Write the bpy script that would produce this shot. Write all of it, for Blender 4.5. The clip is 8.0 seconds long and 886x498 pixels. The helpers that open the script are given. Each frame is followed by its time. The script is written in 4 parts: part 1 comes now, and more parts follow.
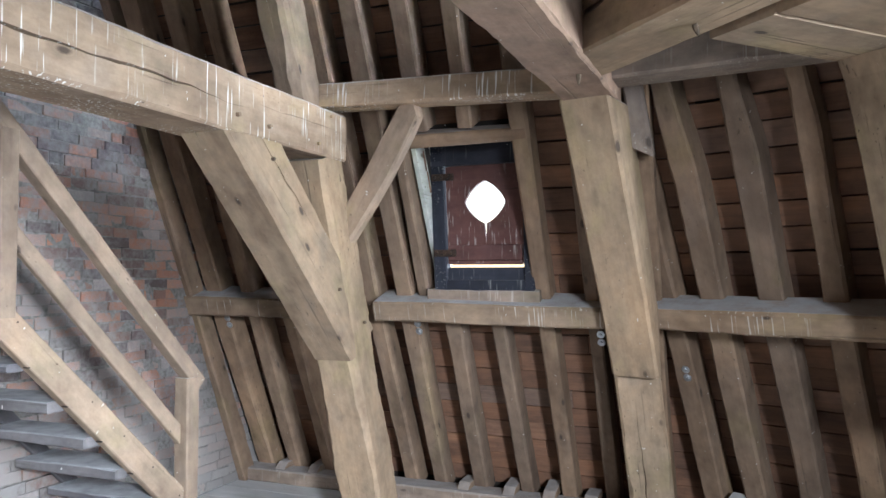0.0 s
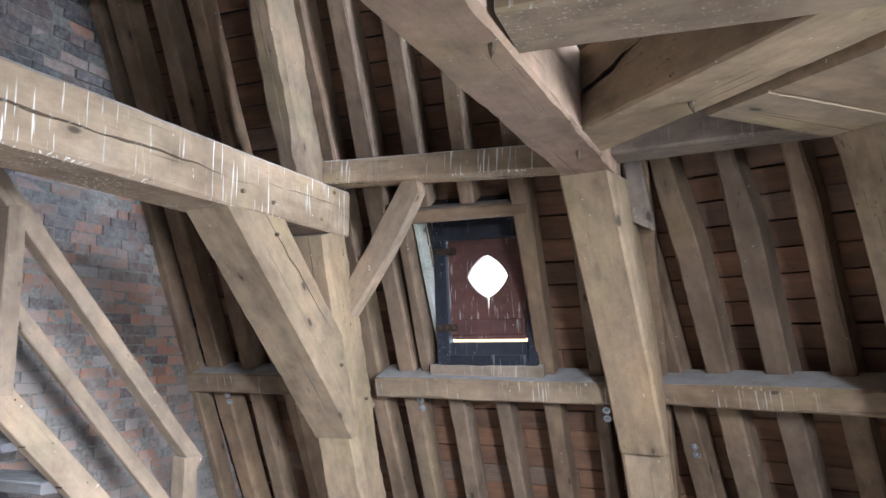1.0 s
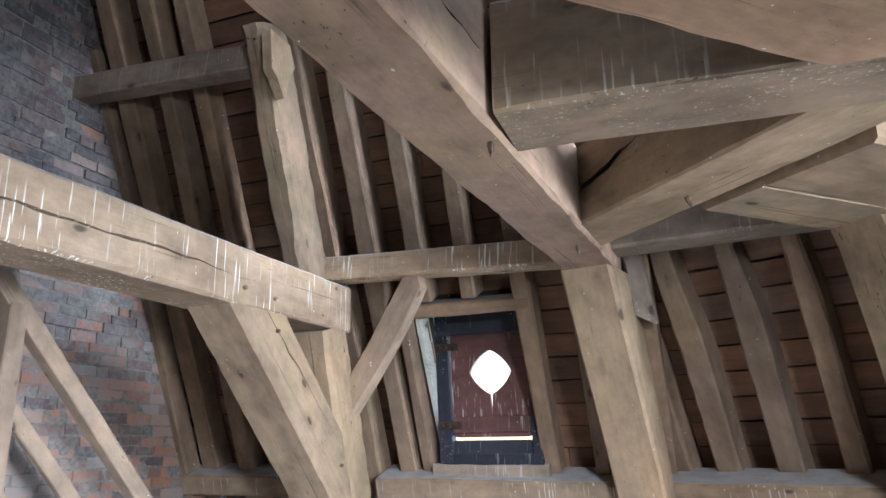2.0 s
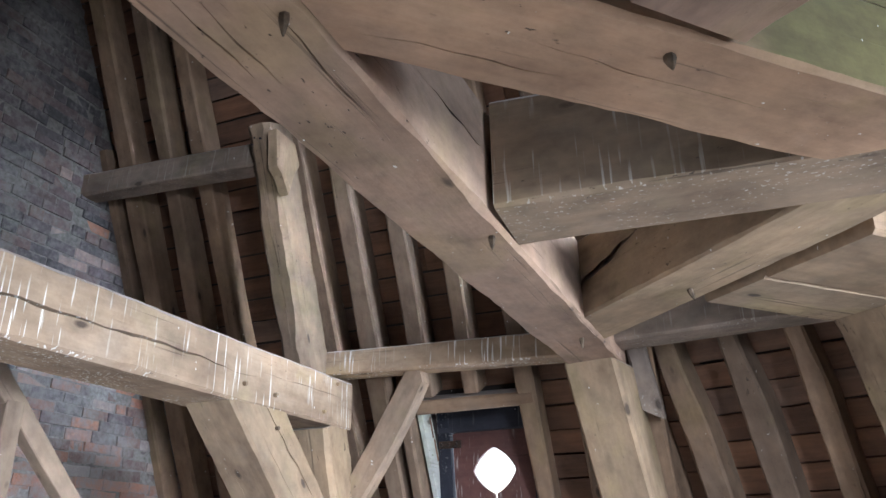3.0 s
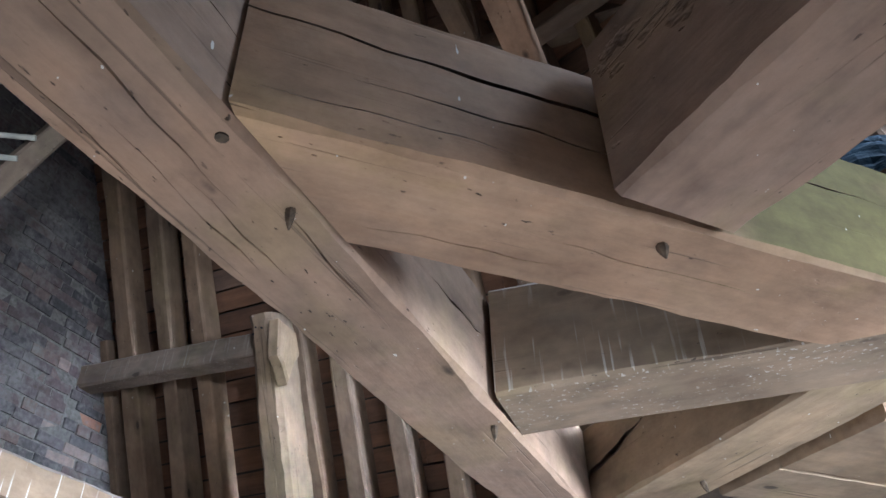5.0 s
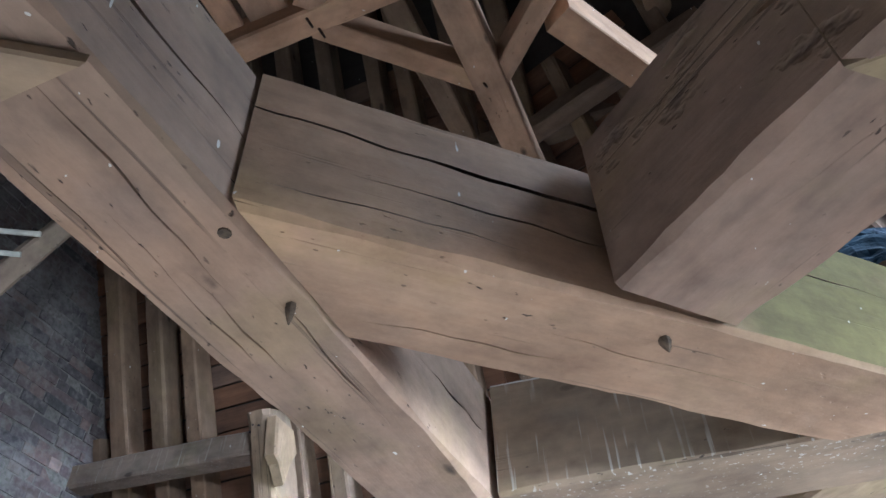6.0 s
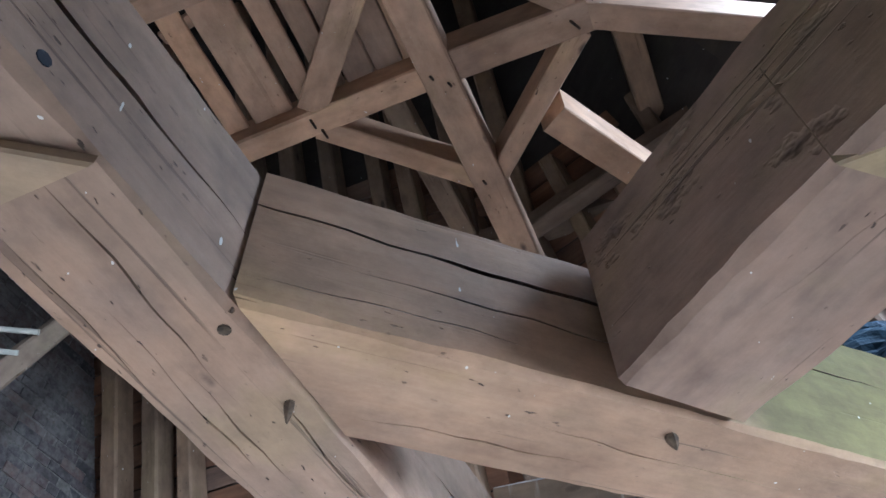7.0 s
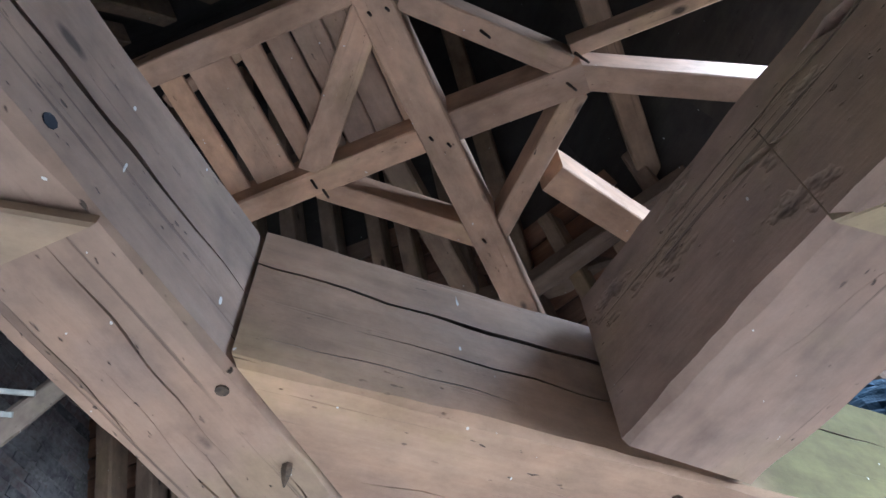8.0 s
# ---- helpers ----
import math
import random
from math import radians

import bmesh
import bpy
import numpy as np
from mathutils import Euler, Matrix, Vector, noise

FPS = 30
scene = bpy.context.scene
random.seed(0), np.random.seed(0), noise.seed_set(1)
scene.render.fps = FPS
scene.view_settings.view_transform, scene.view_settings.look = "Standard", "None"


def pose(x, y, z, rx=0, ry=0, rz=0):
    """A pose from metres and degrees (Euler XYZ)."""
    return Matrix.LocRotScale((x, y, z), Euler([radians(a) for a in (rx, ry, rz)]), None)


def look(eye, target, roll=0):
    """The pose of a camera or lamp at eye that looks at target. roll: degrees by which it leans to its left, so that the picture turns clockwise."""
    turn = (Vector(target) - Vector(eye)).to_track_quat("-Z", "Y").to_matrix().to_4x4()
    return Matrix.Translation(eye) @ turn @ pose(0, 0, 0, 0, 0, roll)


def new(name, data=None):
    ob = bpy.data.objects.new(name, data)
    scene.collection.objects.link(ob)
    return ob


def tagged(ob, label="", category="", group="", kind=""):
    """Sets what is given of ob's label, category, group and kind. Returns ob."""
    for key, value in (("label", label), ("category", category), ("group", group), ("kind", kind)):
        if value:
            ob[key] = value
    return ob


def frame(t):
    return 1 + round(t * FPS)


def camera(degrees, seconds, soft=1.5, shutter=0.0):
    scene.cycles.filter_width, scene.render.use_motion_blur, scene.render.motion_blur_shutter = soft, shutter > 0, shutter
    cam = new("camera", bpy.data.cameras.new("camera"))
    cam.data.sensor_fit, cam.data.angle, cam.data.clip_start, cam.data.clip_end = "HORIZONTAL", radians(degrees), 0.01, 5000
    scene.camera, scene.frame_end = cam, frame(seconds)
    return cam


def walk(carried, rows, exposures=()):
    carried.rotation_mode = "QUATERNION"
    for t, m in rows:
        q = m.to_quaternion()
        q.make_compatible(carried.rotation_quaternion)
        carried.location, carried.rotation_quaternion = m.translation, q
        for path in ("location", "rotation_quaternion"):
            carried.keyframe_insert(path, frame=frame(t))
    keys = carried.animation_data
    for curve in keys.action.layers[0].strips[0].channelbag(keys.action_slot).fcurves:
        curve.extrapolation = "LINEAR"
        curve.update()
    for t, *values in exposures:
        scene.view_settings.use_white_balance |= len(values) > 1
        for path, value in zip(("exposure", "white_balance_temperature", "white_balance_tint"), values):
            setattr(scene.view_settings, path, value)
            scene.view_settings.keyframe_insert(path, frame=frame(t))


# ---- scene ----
# The camera stands in one place and tilts up from level to the turret opening.
cam = camera(61.3, 8.0)
EYE = (0.0, 0.0, 1.6)
ROWS = [
    (0.0, 22.00, 2.00, -0.00),
    (0.5, 22.11, 4.05, 0.05),
    (1.0, 22.18, 7.70, 0.24),
    (1.5, 22.20, 11.43, 0.44),
    (3.0, 22.31, 22.14, 0.99),
    (3.5, 22.24, 25.86, 1.10),
    (4.0, 22.16, 29.22, 1.28),
    (4.5, 22.06, 32.83, 1.45),
    (6.0, 21.73, 43.66, 1.98),
    (6.5, 21.55, 47.28, 2.27),
    (7.0, 21.38, 50.96, 2.57),
    (7.5, 21.16, 54.19, 2.90),
    (8.0, 21.01, 55.44, 3.07),
]
walk(cam, [(t, pose(*EYE, 90 + pitch, 0, yaw) @ pose(0, 0, 0, 0, 0, -roll)) for t, yaw, pitch, roll in ROWS],
     exposures=[(0.0, -0.02, 5980, 11), (4.0, 0.22, 5880, 14), (6.0, 0.62, 5550, 10), (8.0, 1.14, 5250, 11)])

# ---- world and light ----
world = bpy.data.worlds.new("sky")
scene.world = world
world.use_nodes = True
wn = world.node_tree
sky = wn.nodes.new("ShaderNodeTexSky")
sky.sky_type = "NISHITA"
sky.sun_disc = False
sky.sun_elevation = radians(38)
sky.sun_rotation = radians(-30)
wn.links.new(sky.outputs[0], wn.nodes["Background"].inputs[0])
wn.nodes["Background"].inputs[1].default_value = 0.15


def area(name, eye, target, sx, sy, watts, col=(1, 0.97, 0.93), spread=180):
    la = bpy.data.lights.new(name, "AREA")
    la.shape, la.size, la.size_y, la.energy, la.color, la.spread = "RECTANGLE", sx, sy, watts, col, radians(spread)
    ob = new(name, la)
    ob.matrix_world = look(eye, target)
    return ob


sun = bpy.data.lights.new("sun", "SUN")
sun.energy, sun.angle, sun.color = 1.0, radians(10), (1, 0.98, 0.95)
new("sun", sun).matrix_world = look((0, 20, 22), (0, 0, 0))

# ---- materials ----
def nodes(name, rough=0.8):
    m = bpy.data.materials.new(name)
    m.use_nodes = True
    nt = m.node_tree
    b = nt.nodes["Principled BSDF"]
    b.inputs["Roughness"].default_value = rough
    b.inputs["Specular IOR Level"].default_value = 0.3
    return m, nt, b


def add(nt, kind, **inputs):
    n = nt.nodes.new(kind)
    for k, v in inputs.items():
        n.inputs[k].default_value = v
    return n


def mapped(nt, scale, space="Object"):
    tc = nt.nodes.new("ShaderNodeTexCoord")
    mp = nt.nodes.new("ShaderNodeMapping")
    mp.inputs["Scale"].default_value = scale
    oi = nt.nodes.new("ShaderNodeObjectInfo")
    ad = nt.nodes.new("ShaderNodeVectorMath")
    ad.operation = "ADD"
    mu = nt.nodes.new("ShaderNodeVectorMath")
    mu.operation = "SCALE"
    mu.inputs[0].default_value = (17.3, 9.1, 5.7)
    nt.links.new(oi.outputs["Random"], mu.inputs["Scale"])
    nt.links.new(tc.outputs[space], mp.inputs[0])
    nt.links.new(mp.outputs[0], ad.inputs[0])
    nt.links.new(mu.outputs[0], ad.inputs[1])
    return ad.outputs[0]


def noise_of(nt, vec, scale=1.0, detail=5.0, rough=0.6):
    n = add(nt, "ShaderNodeTexNoise", Scale=scale, Detail=detail, Roughness=rough)
    nt.links.new(vec, n.inputs["Vector"])
    return n.outputs["Fac"]


def ramp(nt, fac, *stops):
    r = nt.nodes.new("ShaderNodeValToRGB")
    el = r.color_ramp.elements
    while len(el) < len(stops):
        el.new(0.5)
    for e, (p, c) in zip(el, stops):
        e.position = p
        e.color = (*c, 1) if len(c) == 3 else c
    nt.links.new(fac, r.inputs[0])
    return r.outputs[0]


def mix(nt, fac, a, b, mode="MIX"):
    m = nt.nodes.new("ShaderNodeMix")
    m.data_type, m.blend_type = "RGBA", mode
    for sock, v in ((m.inputs[0], fac), (m.inputs[6], a), (m.inputs[7], b)):
        if isinstance(v, (int, float)):
            sock.default_value = v
        elif isinstance(v, tuple):
            sock.default_value = (*v, 1)
        else:
            nt.links.new(v, sock)
    return m.outputs[2]


def mathn(nt, op, a, b):
    m = nt.nodes.new("ShaderNodeMath")
    m.operation = op
    for sock, v in ((m.inputs[0], a), (m.inputs[1], b)):
        if isinstance(v, (int, float)):
            sock.default_value = v
        else:
            nt.links.new(v, sock)
    return m.outputs[0]


def bump(nt, b, height, strength, dist=0.004):
    n = add(nt, "ShaderNodeBump", Strength=strength, Distance=dist)
    nt.links.new(height, n.inputs["Height"])
    nt.links.new(n.outputs[0], b.inputs["Normal"])


def wood(name, dark, mid, light, streaks=0.0, dust=0.5, algae=0.0, checks=0.5, algae_from=None, knots=0.85, rot=0.0):
    """Old sawn or hewn timber; local x is the length."""
    m, nt, b = nodes(name, 0.82)
    grain = noise_of(nt, mapped(nt, (2.2, 34, 34)), 1.0, 7, 0.62)
    broad = noise_of(nt, mapped(nt, (1.5, 2.6, 2.6)), 1.0, 4, 0.6)
    col = ramp(nt, grain, (0.22, dark), (0.5, mid), (0.80, light))
    col = mix(nt, 0.74, col, mid)
    mott = noise_of(nt, mapped(nt, (8, 11, 11)), 1.0, 6, 0.68)
    col = mix(nt, 1.0, col, ramp(nt, mott, (0.3, (0.74, 0.73, 0.73)), (0.52, (1.0, 1.0, 1.0)), (0.70, (1.19, 1.18, 1.17))), "MULTIPLY")
    tone = ramp(nt, broad, (0.3, (0.62, 0.60, 0.59)), (0.52, (1, 1, 1)), (0.72, (1.28, 1.22, 1.15)))
    col = mix(nt, 1.0, col, tone, "MULTIPLY")
    hue = noise_of(nt, mapped(nt, (2.6, 3.4, 3.4)), 1.0, 4, 0.6)
    col = mix(nt, 1.0, col, ramp(nt, hue, (0.33, (0.97, 0.98, 1.02)), (0.44, (1.02, 0.99, 0.97)), (0.55, (1, 1, 1)), (0.66, (0.98, 1.01, 0.91))), "MULTIPLY")
    oi = nt.nodes.new("ShaderNodeObjectInfo")
    var = ramp(nt, oi.outputs["Random"], (0.0, (0.82, 0.82, 0.84)), (0.5, (1, 1, 1)), (1.0, (1.14, 1.08, 1.0)))
    col = mix(nt, 1.0, col, var, "MULTIPLY")
    # fine dark drying checks along the grain
    chk = noise_of(nt, mapped(nt, (0.9, 55, 55)), 1.0, 3, 0.5)
    chm = ramp(nt, chk, (0.325, (1, 1, 1)), (0.365, (0, 0, 0)))
    chp = ramp(nt, noise_of(nt, mapped(nt, (1.7, 4, 4)), 1.0, 2), (0.5, (0, 0, 0)), (0.62, (1, 1, 1)))
    chf = mathn(nt, "MULTIPLY", mathn(nt, "MULTIPLY", chm, chp), checks)
    col = mix(nt, chf, col, (0.03, 0.022, 0.015))
    vo = nt.nodes.new("ShaderNodeTexVoronoi")
    vo.inputs["Scale"].default_value = 1.0
    nt.links.new(mapped(nt, (2.6, 5.5, 5.5)), vo.inputs["Vector"])
    kw = mathn(nt, "ADD", vo.outputs["Distance"], mathn(nt, "MULTIPLY", mott, 0.10))
    kn = ramp(nt, kw, (0.10, (1, 1, 1)), (0.15, (0, 0, 0)))
    kr = ramp(nt, kw, (0.12, (0, 0, 0)), (0.17, (0.5, 0.5, 0.5)), (0.26, (0, 0, 0)))
    col = mix(nt, mathn(nt, "MULTIPLY", kr, knots), col, dark)
    col = mix(nt, mathn(nt, "MULTIPLY", kn, knots), col, (0.035, 0.024, 0.018))
    pit = noise_of(nt, mapped(nt, (30, 75, 75)), 1.0, 2, 0.5)
    pitm = mathn(nt, "MULTIPLY", ramp(nt, pit, (0.27, (1, 1, 1)), (0.31, (0, 0, 0))), chp)
    col = mix(nt, mathn(nt, "MULTIPLY", pitm, 0.8), col, (0.03, 0.022, 0.016))
    if rot:
        # decayed hollows, dark and uneven
        ro = ramp(nt, noise_of(nt, mapped(nt, (5, 8, 8)), 1.0, 4, 0.6), (0.60, (0, 0, 0)), (0.70, (1, 1, 1)))
        rn = nt.nodes.new("ShaderNodeSeparateXYZ")
        nt.links.new(nt.nodes.new("ShaderNodeNewGeometry").outputs["Normal"], rn.inputs[0])
        ro = mathn(nt, "MULTIPLY", ro, ramp(nt, mathn(nt, "ABSOLUTE", rn.outputs[2], 0), (0.4, (1, 1, 1)), (0.7, (0.1, 0.1, 0.1))))
        col = mix(nt, mathn(nt, "MULTIPLY", ro, rot), col, (0.075, 0.052, 0.046))
    if algae:
        a = ramp(nt, noise_of(nt, mapped(nt, (1.5, 2, 2)), 1.3, 4), (0.27 if algae_from is None else 0.18, (0, 0, 0)), (0.52 if algae_from is None else 0.42, (1, 1, 1)))
        a = mathn(nt, "MULTIPLY", a, algae)
        if algae_from is not None:
            tc = nt.nodes.new("ShaderNodeTexCoord")
            sp_ = nt.nodes.new("ShaderNodeSeparateXYZ")
            nt.links.new(tc.outputs["Object"], sp_.inputs[0])
            a = mathn(nt, "MULTIPLY", a, ramp(nt, mathn(nt, "SUBTRACT", sp_.outputs[0], algae_from), (0.0, (0, 0, 0)), (0.16, (1, 1, 1))))
        if algae_from is not None:
            an = nt.nodes.new("ShaderNodeSeparateXYZ")
            nt.links.new(nt.nodes.new("ShaderNodeNewGeometry").outputs["Normal"], an.inputs[0])
            a = mathn(nt, "MULTIPLY", a, ramp(nt, mathn(nt, "ABSOLUTE", an.outputs[2], 0), (0.35, (1, 1, 1)), (0.8, (0.05, 0.05, 0.05))))
        col = mix(nt, a, col, ramp(nt, mott, (0.32, (0.088, 0.073, 0.024)), (0.68, (0.150, 0.128, 0.042))))
    if streaks:
        s = noise_of(nt, mapped(nt, (70, 70, 3.2)), 1.0, 2, 0.5)
        p = noise_of(nt, mapped(nt, (3.5, 3.5, 3.0)), 1.0, 3)
        sm = mathn(nt, "MULTIPLY", ramp(nt, s, (0.60, (0, 0, 0)), (0.67, (1, 1, 1))), ramp(nt, p, (0.42, (0, 0, 0)), (0.56, (1, 1, 1))))
        col = mix(nt, mathn(nt, "MULTIPLY", sm, streaks), col, (0.74, 0.72, 0.66))
    # specks of lime and droppings
    sp = noise_of(nt, mapped(nt, (48, 48, 22)), 1.0, 1)
    col = mix(nt, ramp(nt, sp, (0.785, (0, 0, 0)), (0.80, (0.75, 0.75, 0.75))), col, (0.66, 0.64, 0.58))
    # dust lying on what faces up
    if dust:
        ge = nt.nodes.new("ShaderNodeNewGeometry")
        sx = nt.nodes.new("ShaderNodeSeparateXYZ")
        nt.links.new(ge.outputs["Normal"], sx.inputs[0])
        up = ramp(nt, sx.outputs[2], (0.55, (0, 0, 0)), (0.9, (1, 1, 1)))
        dn = ramp(nt, noise_of(nt, mapped(nt, (9, 9, 9)), 1.0, 5), (0.3, (0.5, 0.5, 0.5)), (0.6, (1, 1, 1)))
        col = mix(nt, mathn(nt, "MULTIPLY", mathn(nt, "MULTIPLY", up, dn), dust), col, (0.42, 0.43, 0.44))
    nt.links.new(col, b.inputs["Base Color"])
    h = mathn(nt, "ADD", mathn(nt, "MULTIPLY", grain, 0.25), mathn(nt, "MULTIPLY", broad, 1.2))
    h = mathn(nt, "ADD", h, mathn(nt, "MULTIPLY", mott, 0.35))
    h = mathn(nt, "SUBTRACT", h, mathn(nt, "MULTIPLY", chf, 0.9))
    h = mathn(nt, "SUBTRACT", h, mathn(nt, "MULTIPLY", pitm, 0.7))
    if rot:
        h = mathn(nt, "SUBTRACT", h, mathn(nt, "MULTIPLY", ro, 1.2))
    bump(nt, b, h, 0.7, 0.008)
    return m


OAK = wood("oak_warm", (0.142, 0.099, 0.064), (0.268, 0.194, 0.127), (0.38, 0.288, 0.204))
OAK_STREAK = wood("oak_streaked", (0.165, 0.120, 0.083), (0.300, 0.226, 0.162), (0.41, 0.325, 0.25), streaks=0.9, dust=0.9)
OAK_DUSTY = wood("oak_dusty", (0.130, 0.090, 0.060), (0.245, 0.176, 0.118), (0.35, 0.265, 0.19), streaks=0.35, dust=0.85)
OAK_GREY = wood("oak_grey", (0.130, 0.098, 0.076), (0.230, 0.180, 0.142), (0.33, 0.27, 0.22), streaks=0.2)
OAK_PINK = wood("oak_reddish", (0.174, 0.109, 0.073), (0.318, 0.212, 0.144), (0.42, 0.302, 0.22))
OAK_WORM = wood("oak_wormy", (0.155, 0.100, 0.073), (0.312, 0.209, 0.148), (0.42, 0.308, 0.232), algae=0.28, algae_from=0.45, rot=0.7)
OAK_DAMP = wood("oak_damp", (0.174, 0.109, 0.073), (0.318, 0.212, 0.144), (0.42, 0.302, 0.22), algae=0.95, algae_from=0.74)
OAK_GREEN = wood("oak_algae", (0.150, 0.112, 0.084), (0.270, 0.205, 0.156), (0.355, 0.285, 0.225), algae=0.06)
RAFTER = wood("rafter_wood", (0.098, 0.068, 0.047), (0.198, 0.138, 0.094), (0.29, 0.212, 0.154), checks=0.4)
PINE = wood("pine_new", (0.30, 0.180, 0.112), (0.455, 0.290, 0.186), (0.55, 0.385, 0.265), dust=0.3, checks=0.25)
STAIRWOOD = wood("stair_pine", (0.16, 0.116, 0.080), (0.262, 0.196, 0.140), (0.345, 0.27, 0.205), dust=0.7, checks=0.35)
DARKWOOD = wood("dark_tread", (0.065, 0.060, 0.062), (0.121, 0.115, 0.120), (0.205, 0.200, 0.216), dust=0.9)
HATCHWOOD = wood("hatch_wood", (0.056, 0.025, 0.024), (0.102, 0.048, 0.043), (0.158, 0.085, 0.078), dust=0.0, streaks=0.3)
BLACKWOOD = wood("black_frame", (0.011, 0.012, 0.017), (0.023, 0.025, 0.036), (0.047, 0.050, 0.066), dust=0.2, streaks=0.15)
CHEEK = wood("painted_cheek", (0.353, 0.360, 0.312), (0.512, 0.530, 0.504), (0.651, 0.680, 0.696), algae=0.35)
# Roof skin in near-black: the unlit depth of the roof is painted in.
SKIN_SHADE = wood("shaded_skin", (0.02, 0.017, 0.015), (0.04, 0.034, 0.03), (0.07, 0.06, 0.052), dust=0.0)
FLOORWOOD = wood("floor_board", (0.34, 0.325, 0.305), (0.49, 0.475, 0.45), (0.60, 0.585, 0.56), dust=0.6)


def boarding_mat():
    """Reddish-brown sawn boards, each a little different; local x is the length."""
    m, nt, b = nodes("roof_boarding", 0.88)
    n = noise_of(nt, mapped(nt, (1.6, 9, 9)), 1.0, 6, 0.62)
    g = noise_of(nt, mapped(nt, (3, 60, 60)), 1.0, 5, 0.6)
    q = noise_of(nt, mapped(nt, (5, 7, 7)), 1.0, 5, 0.65)
    oi = nt.nodes.new("ShaderNodeObjectInfo")
    c = ramp(nt, oi.outputs["Random"], (0.0, (0.136, 0.076, 0.050)), (0.4, (0.186, 0.100, 0.062)), (0.8, (0.236, 0.122, 0.072)), (1.0, (0.185, 0.126, 0.095)))
    c = mix(nt, 1.0, c, ramp(nt, n, (0.3, (0.72, 0.72, 0.74)), (0.7, (1.18, 1.14, 1.08))), "MULTIPLY")
    c = mix(nt, 1.0, c, ramp(nt, g, (0.3, (0.84, 0.83, 0.82)), (0.7, (1.10, 1.10, 1.10))), "MULTIPLY")
    c = mix(nt, 1.0, c, ramp(nt, q, (0.32, (0.70, 0.72, 0.78)), (0.5, (1, 1, 1)), (0.68, (1.16, 1.10, 1.04))), "MULTIPLY")
    nt.links.new(c, b.inputs["Base Color"])
    bump(nt, b, mathn(nt, "ADD", g, n), 0.5, 0.004)
    return m


def brick_mat(name, tones):
    """tones: four clay colours, from dull to bright."""
    m, nt, b = nodes(name, 0.92)
    n = noise_of(nt, mapped(nt, (26, 26, 26)), 1.0, 6)
    oi = nt.nodes.new("ShaderNodeObjectInfo")
    ge = nt.nodes.new("ShaderNodeNewGeometry")
    rnd = mathn(nt, "FRACT", mathn(nt, "ADD", oi.outputs["Random"], ge.outputs["Random Per Island"]), 0)
    c = ramp(nt, rnd, (0.0, tones[0]), (0.35, tones[1]), (0.7, tones[2]), (1.0, tones[3]))
    c = mix(nt, 1.0, c, ramp(nt, n, (0.3, (0.62, 0.62, 0.62)), (0.7, (1.2, 1.2, 1.2))), "MULTIPLY")
    # lime wash and grey dust in worn patches
    ps = nt.nodes.new("ShaderNodeNewGeometry").outputs["Position"]
    w = noise_of(nt, ps, 1.7, 6, 0.68)
    w2 = noise_of(nt, ps, 24.0, 4, 0.65)
    sep = nt.nodes.new("ShaderNodeSeparateXYZ")
    nt.links.new(ps, sep.inputs[0])
    low = ramp(nt, mathn(nt, "MULTIPLY", sep.outputs[2], 0.4), (0.1, (0.16, 0.16, 0.16)), (0.5, (0.02, 0.02, 0.02)))
    k = mathn(nt, "ADD", mathn(nt, "ADD", mathn(nt, "MULTIPLY", w, 0.6), mathn(nt, "MULTIPLY", w2, 0.4)), low)
    c = mix(nt, ramp(nt, k, (0.47, (0.06, 0.06, 0.06)), (0.62, (0.85, 0.85, 0.85))), c, (0.215, 0.200, 0.188))
    nt.links.new(c, b.inputs["Base Color"])
    bump(nt, b, n, 0.7, 0.006)
    return m


def mortar_mat():
    m, nt, b = nodes("lime_mortar", 0.95)
    n = noise_of(nt, mapped(nt, (40, 40, 40)), 1.0, 5)
    p = noise_of(nt, mapped(nt, (2, 2, 2)), 1.0, 4)
    c = mix(nt, 1.0, ramp(nt, n, (0.3, (0.13, 0.119, 0.108)), (0.7, (0.27, 0.252, 0.235))), ramp(nt, p, (0.3, (0.65, 0.64, 0.62)), (0.7, (1.1, 1.1, 1.1))), "MULTIPLY")
    nt.links.new(c, b.inputs["Base Color"])
    bump(nt, b, n, 0.8, 0.008)
    return m


def iron_mat():
    m, nt, b = nodes("rusty_iron", 0.6)
    n = noise_of(nt, mapped(nt, (40, 40, 40)), 1.0, 4)
    nt.links.new(ramp(nt, n, (0.35, (0.03, 0.027, 0.025)), (0.65, (0.10, 0.06, 0.04))), b.inputs["Base Color"])
    b.inputs["Metallic"].default_value = 0.6
    return m


def peg_mat():
    m, nt, b = nodes("dark_peg", 0.85)
    n = noise_of(nt, mapped(nt, (50, 50, 50)), 1.0, 4)
    nt.links.new(ramp(nt, n, (0.35, (0.05, 0.035, 0.022)), (0.65, (0.13, 0.09, 0.06))), b.inputs["Base Color"])
    return m


BOARDING, MORTAR, IRON, PEG = boarding_mat(), mortar_mat(), iron_mat(), peg_mat()
BRICK = brick_mat("old_brick", ((0.085, 0.066, 0.062), (0.19, 0.115, 0.090), (0.36, 0.155, 0.090), (0.30, 0.27, 0.25)))
# Greyer upper bricks, with the gable's missing light darkened into their tones.
BRICK_GREY_SHADED = brick_mat("grey_brick_shaded", ((0.055, 0.052, 0.055), (0.088, 0.076, 0.077), (0.130, 0.094, 0.088), (0.165, 0.112, 0.096)))


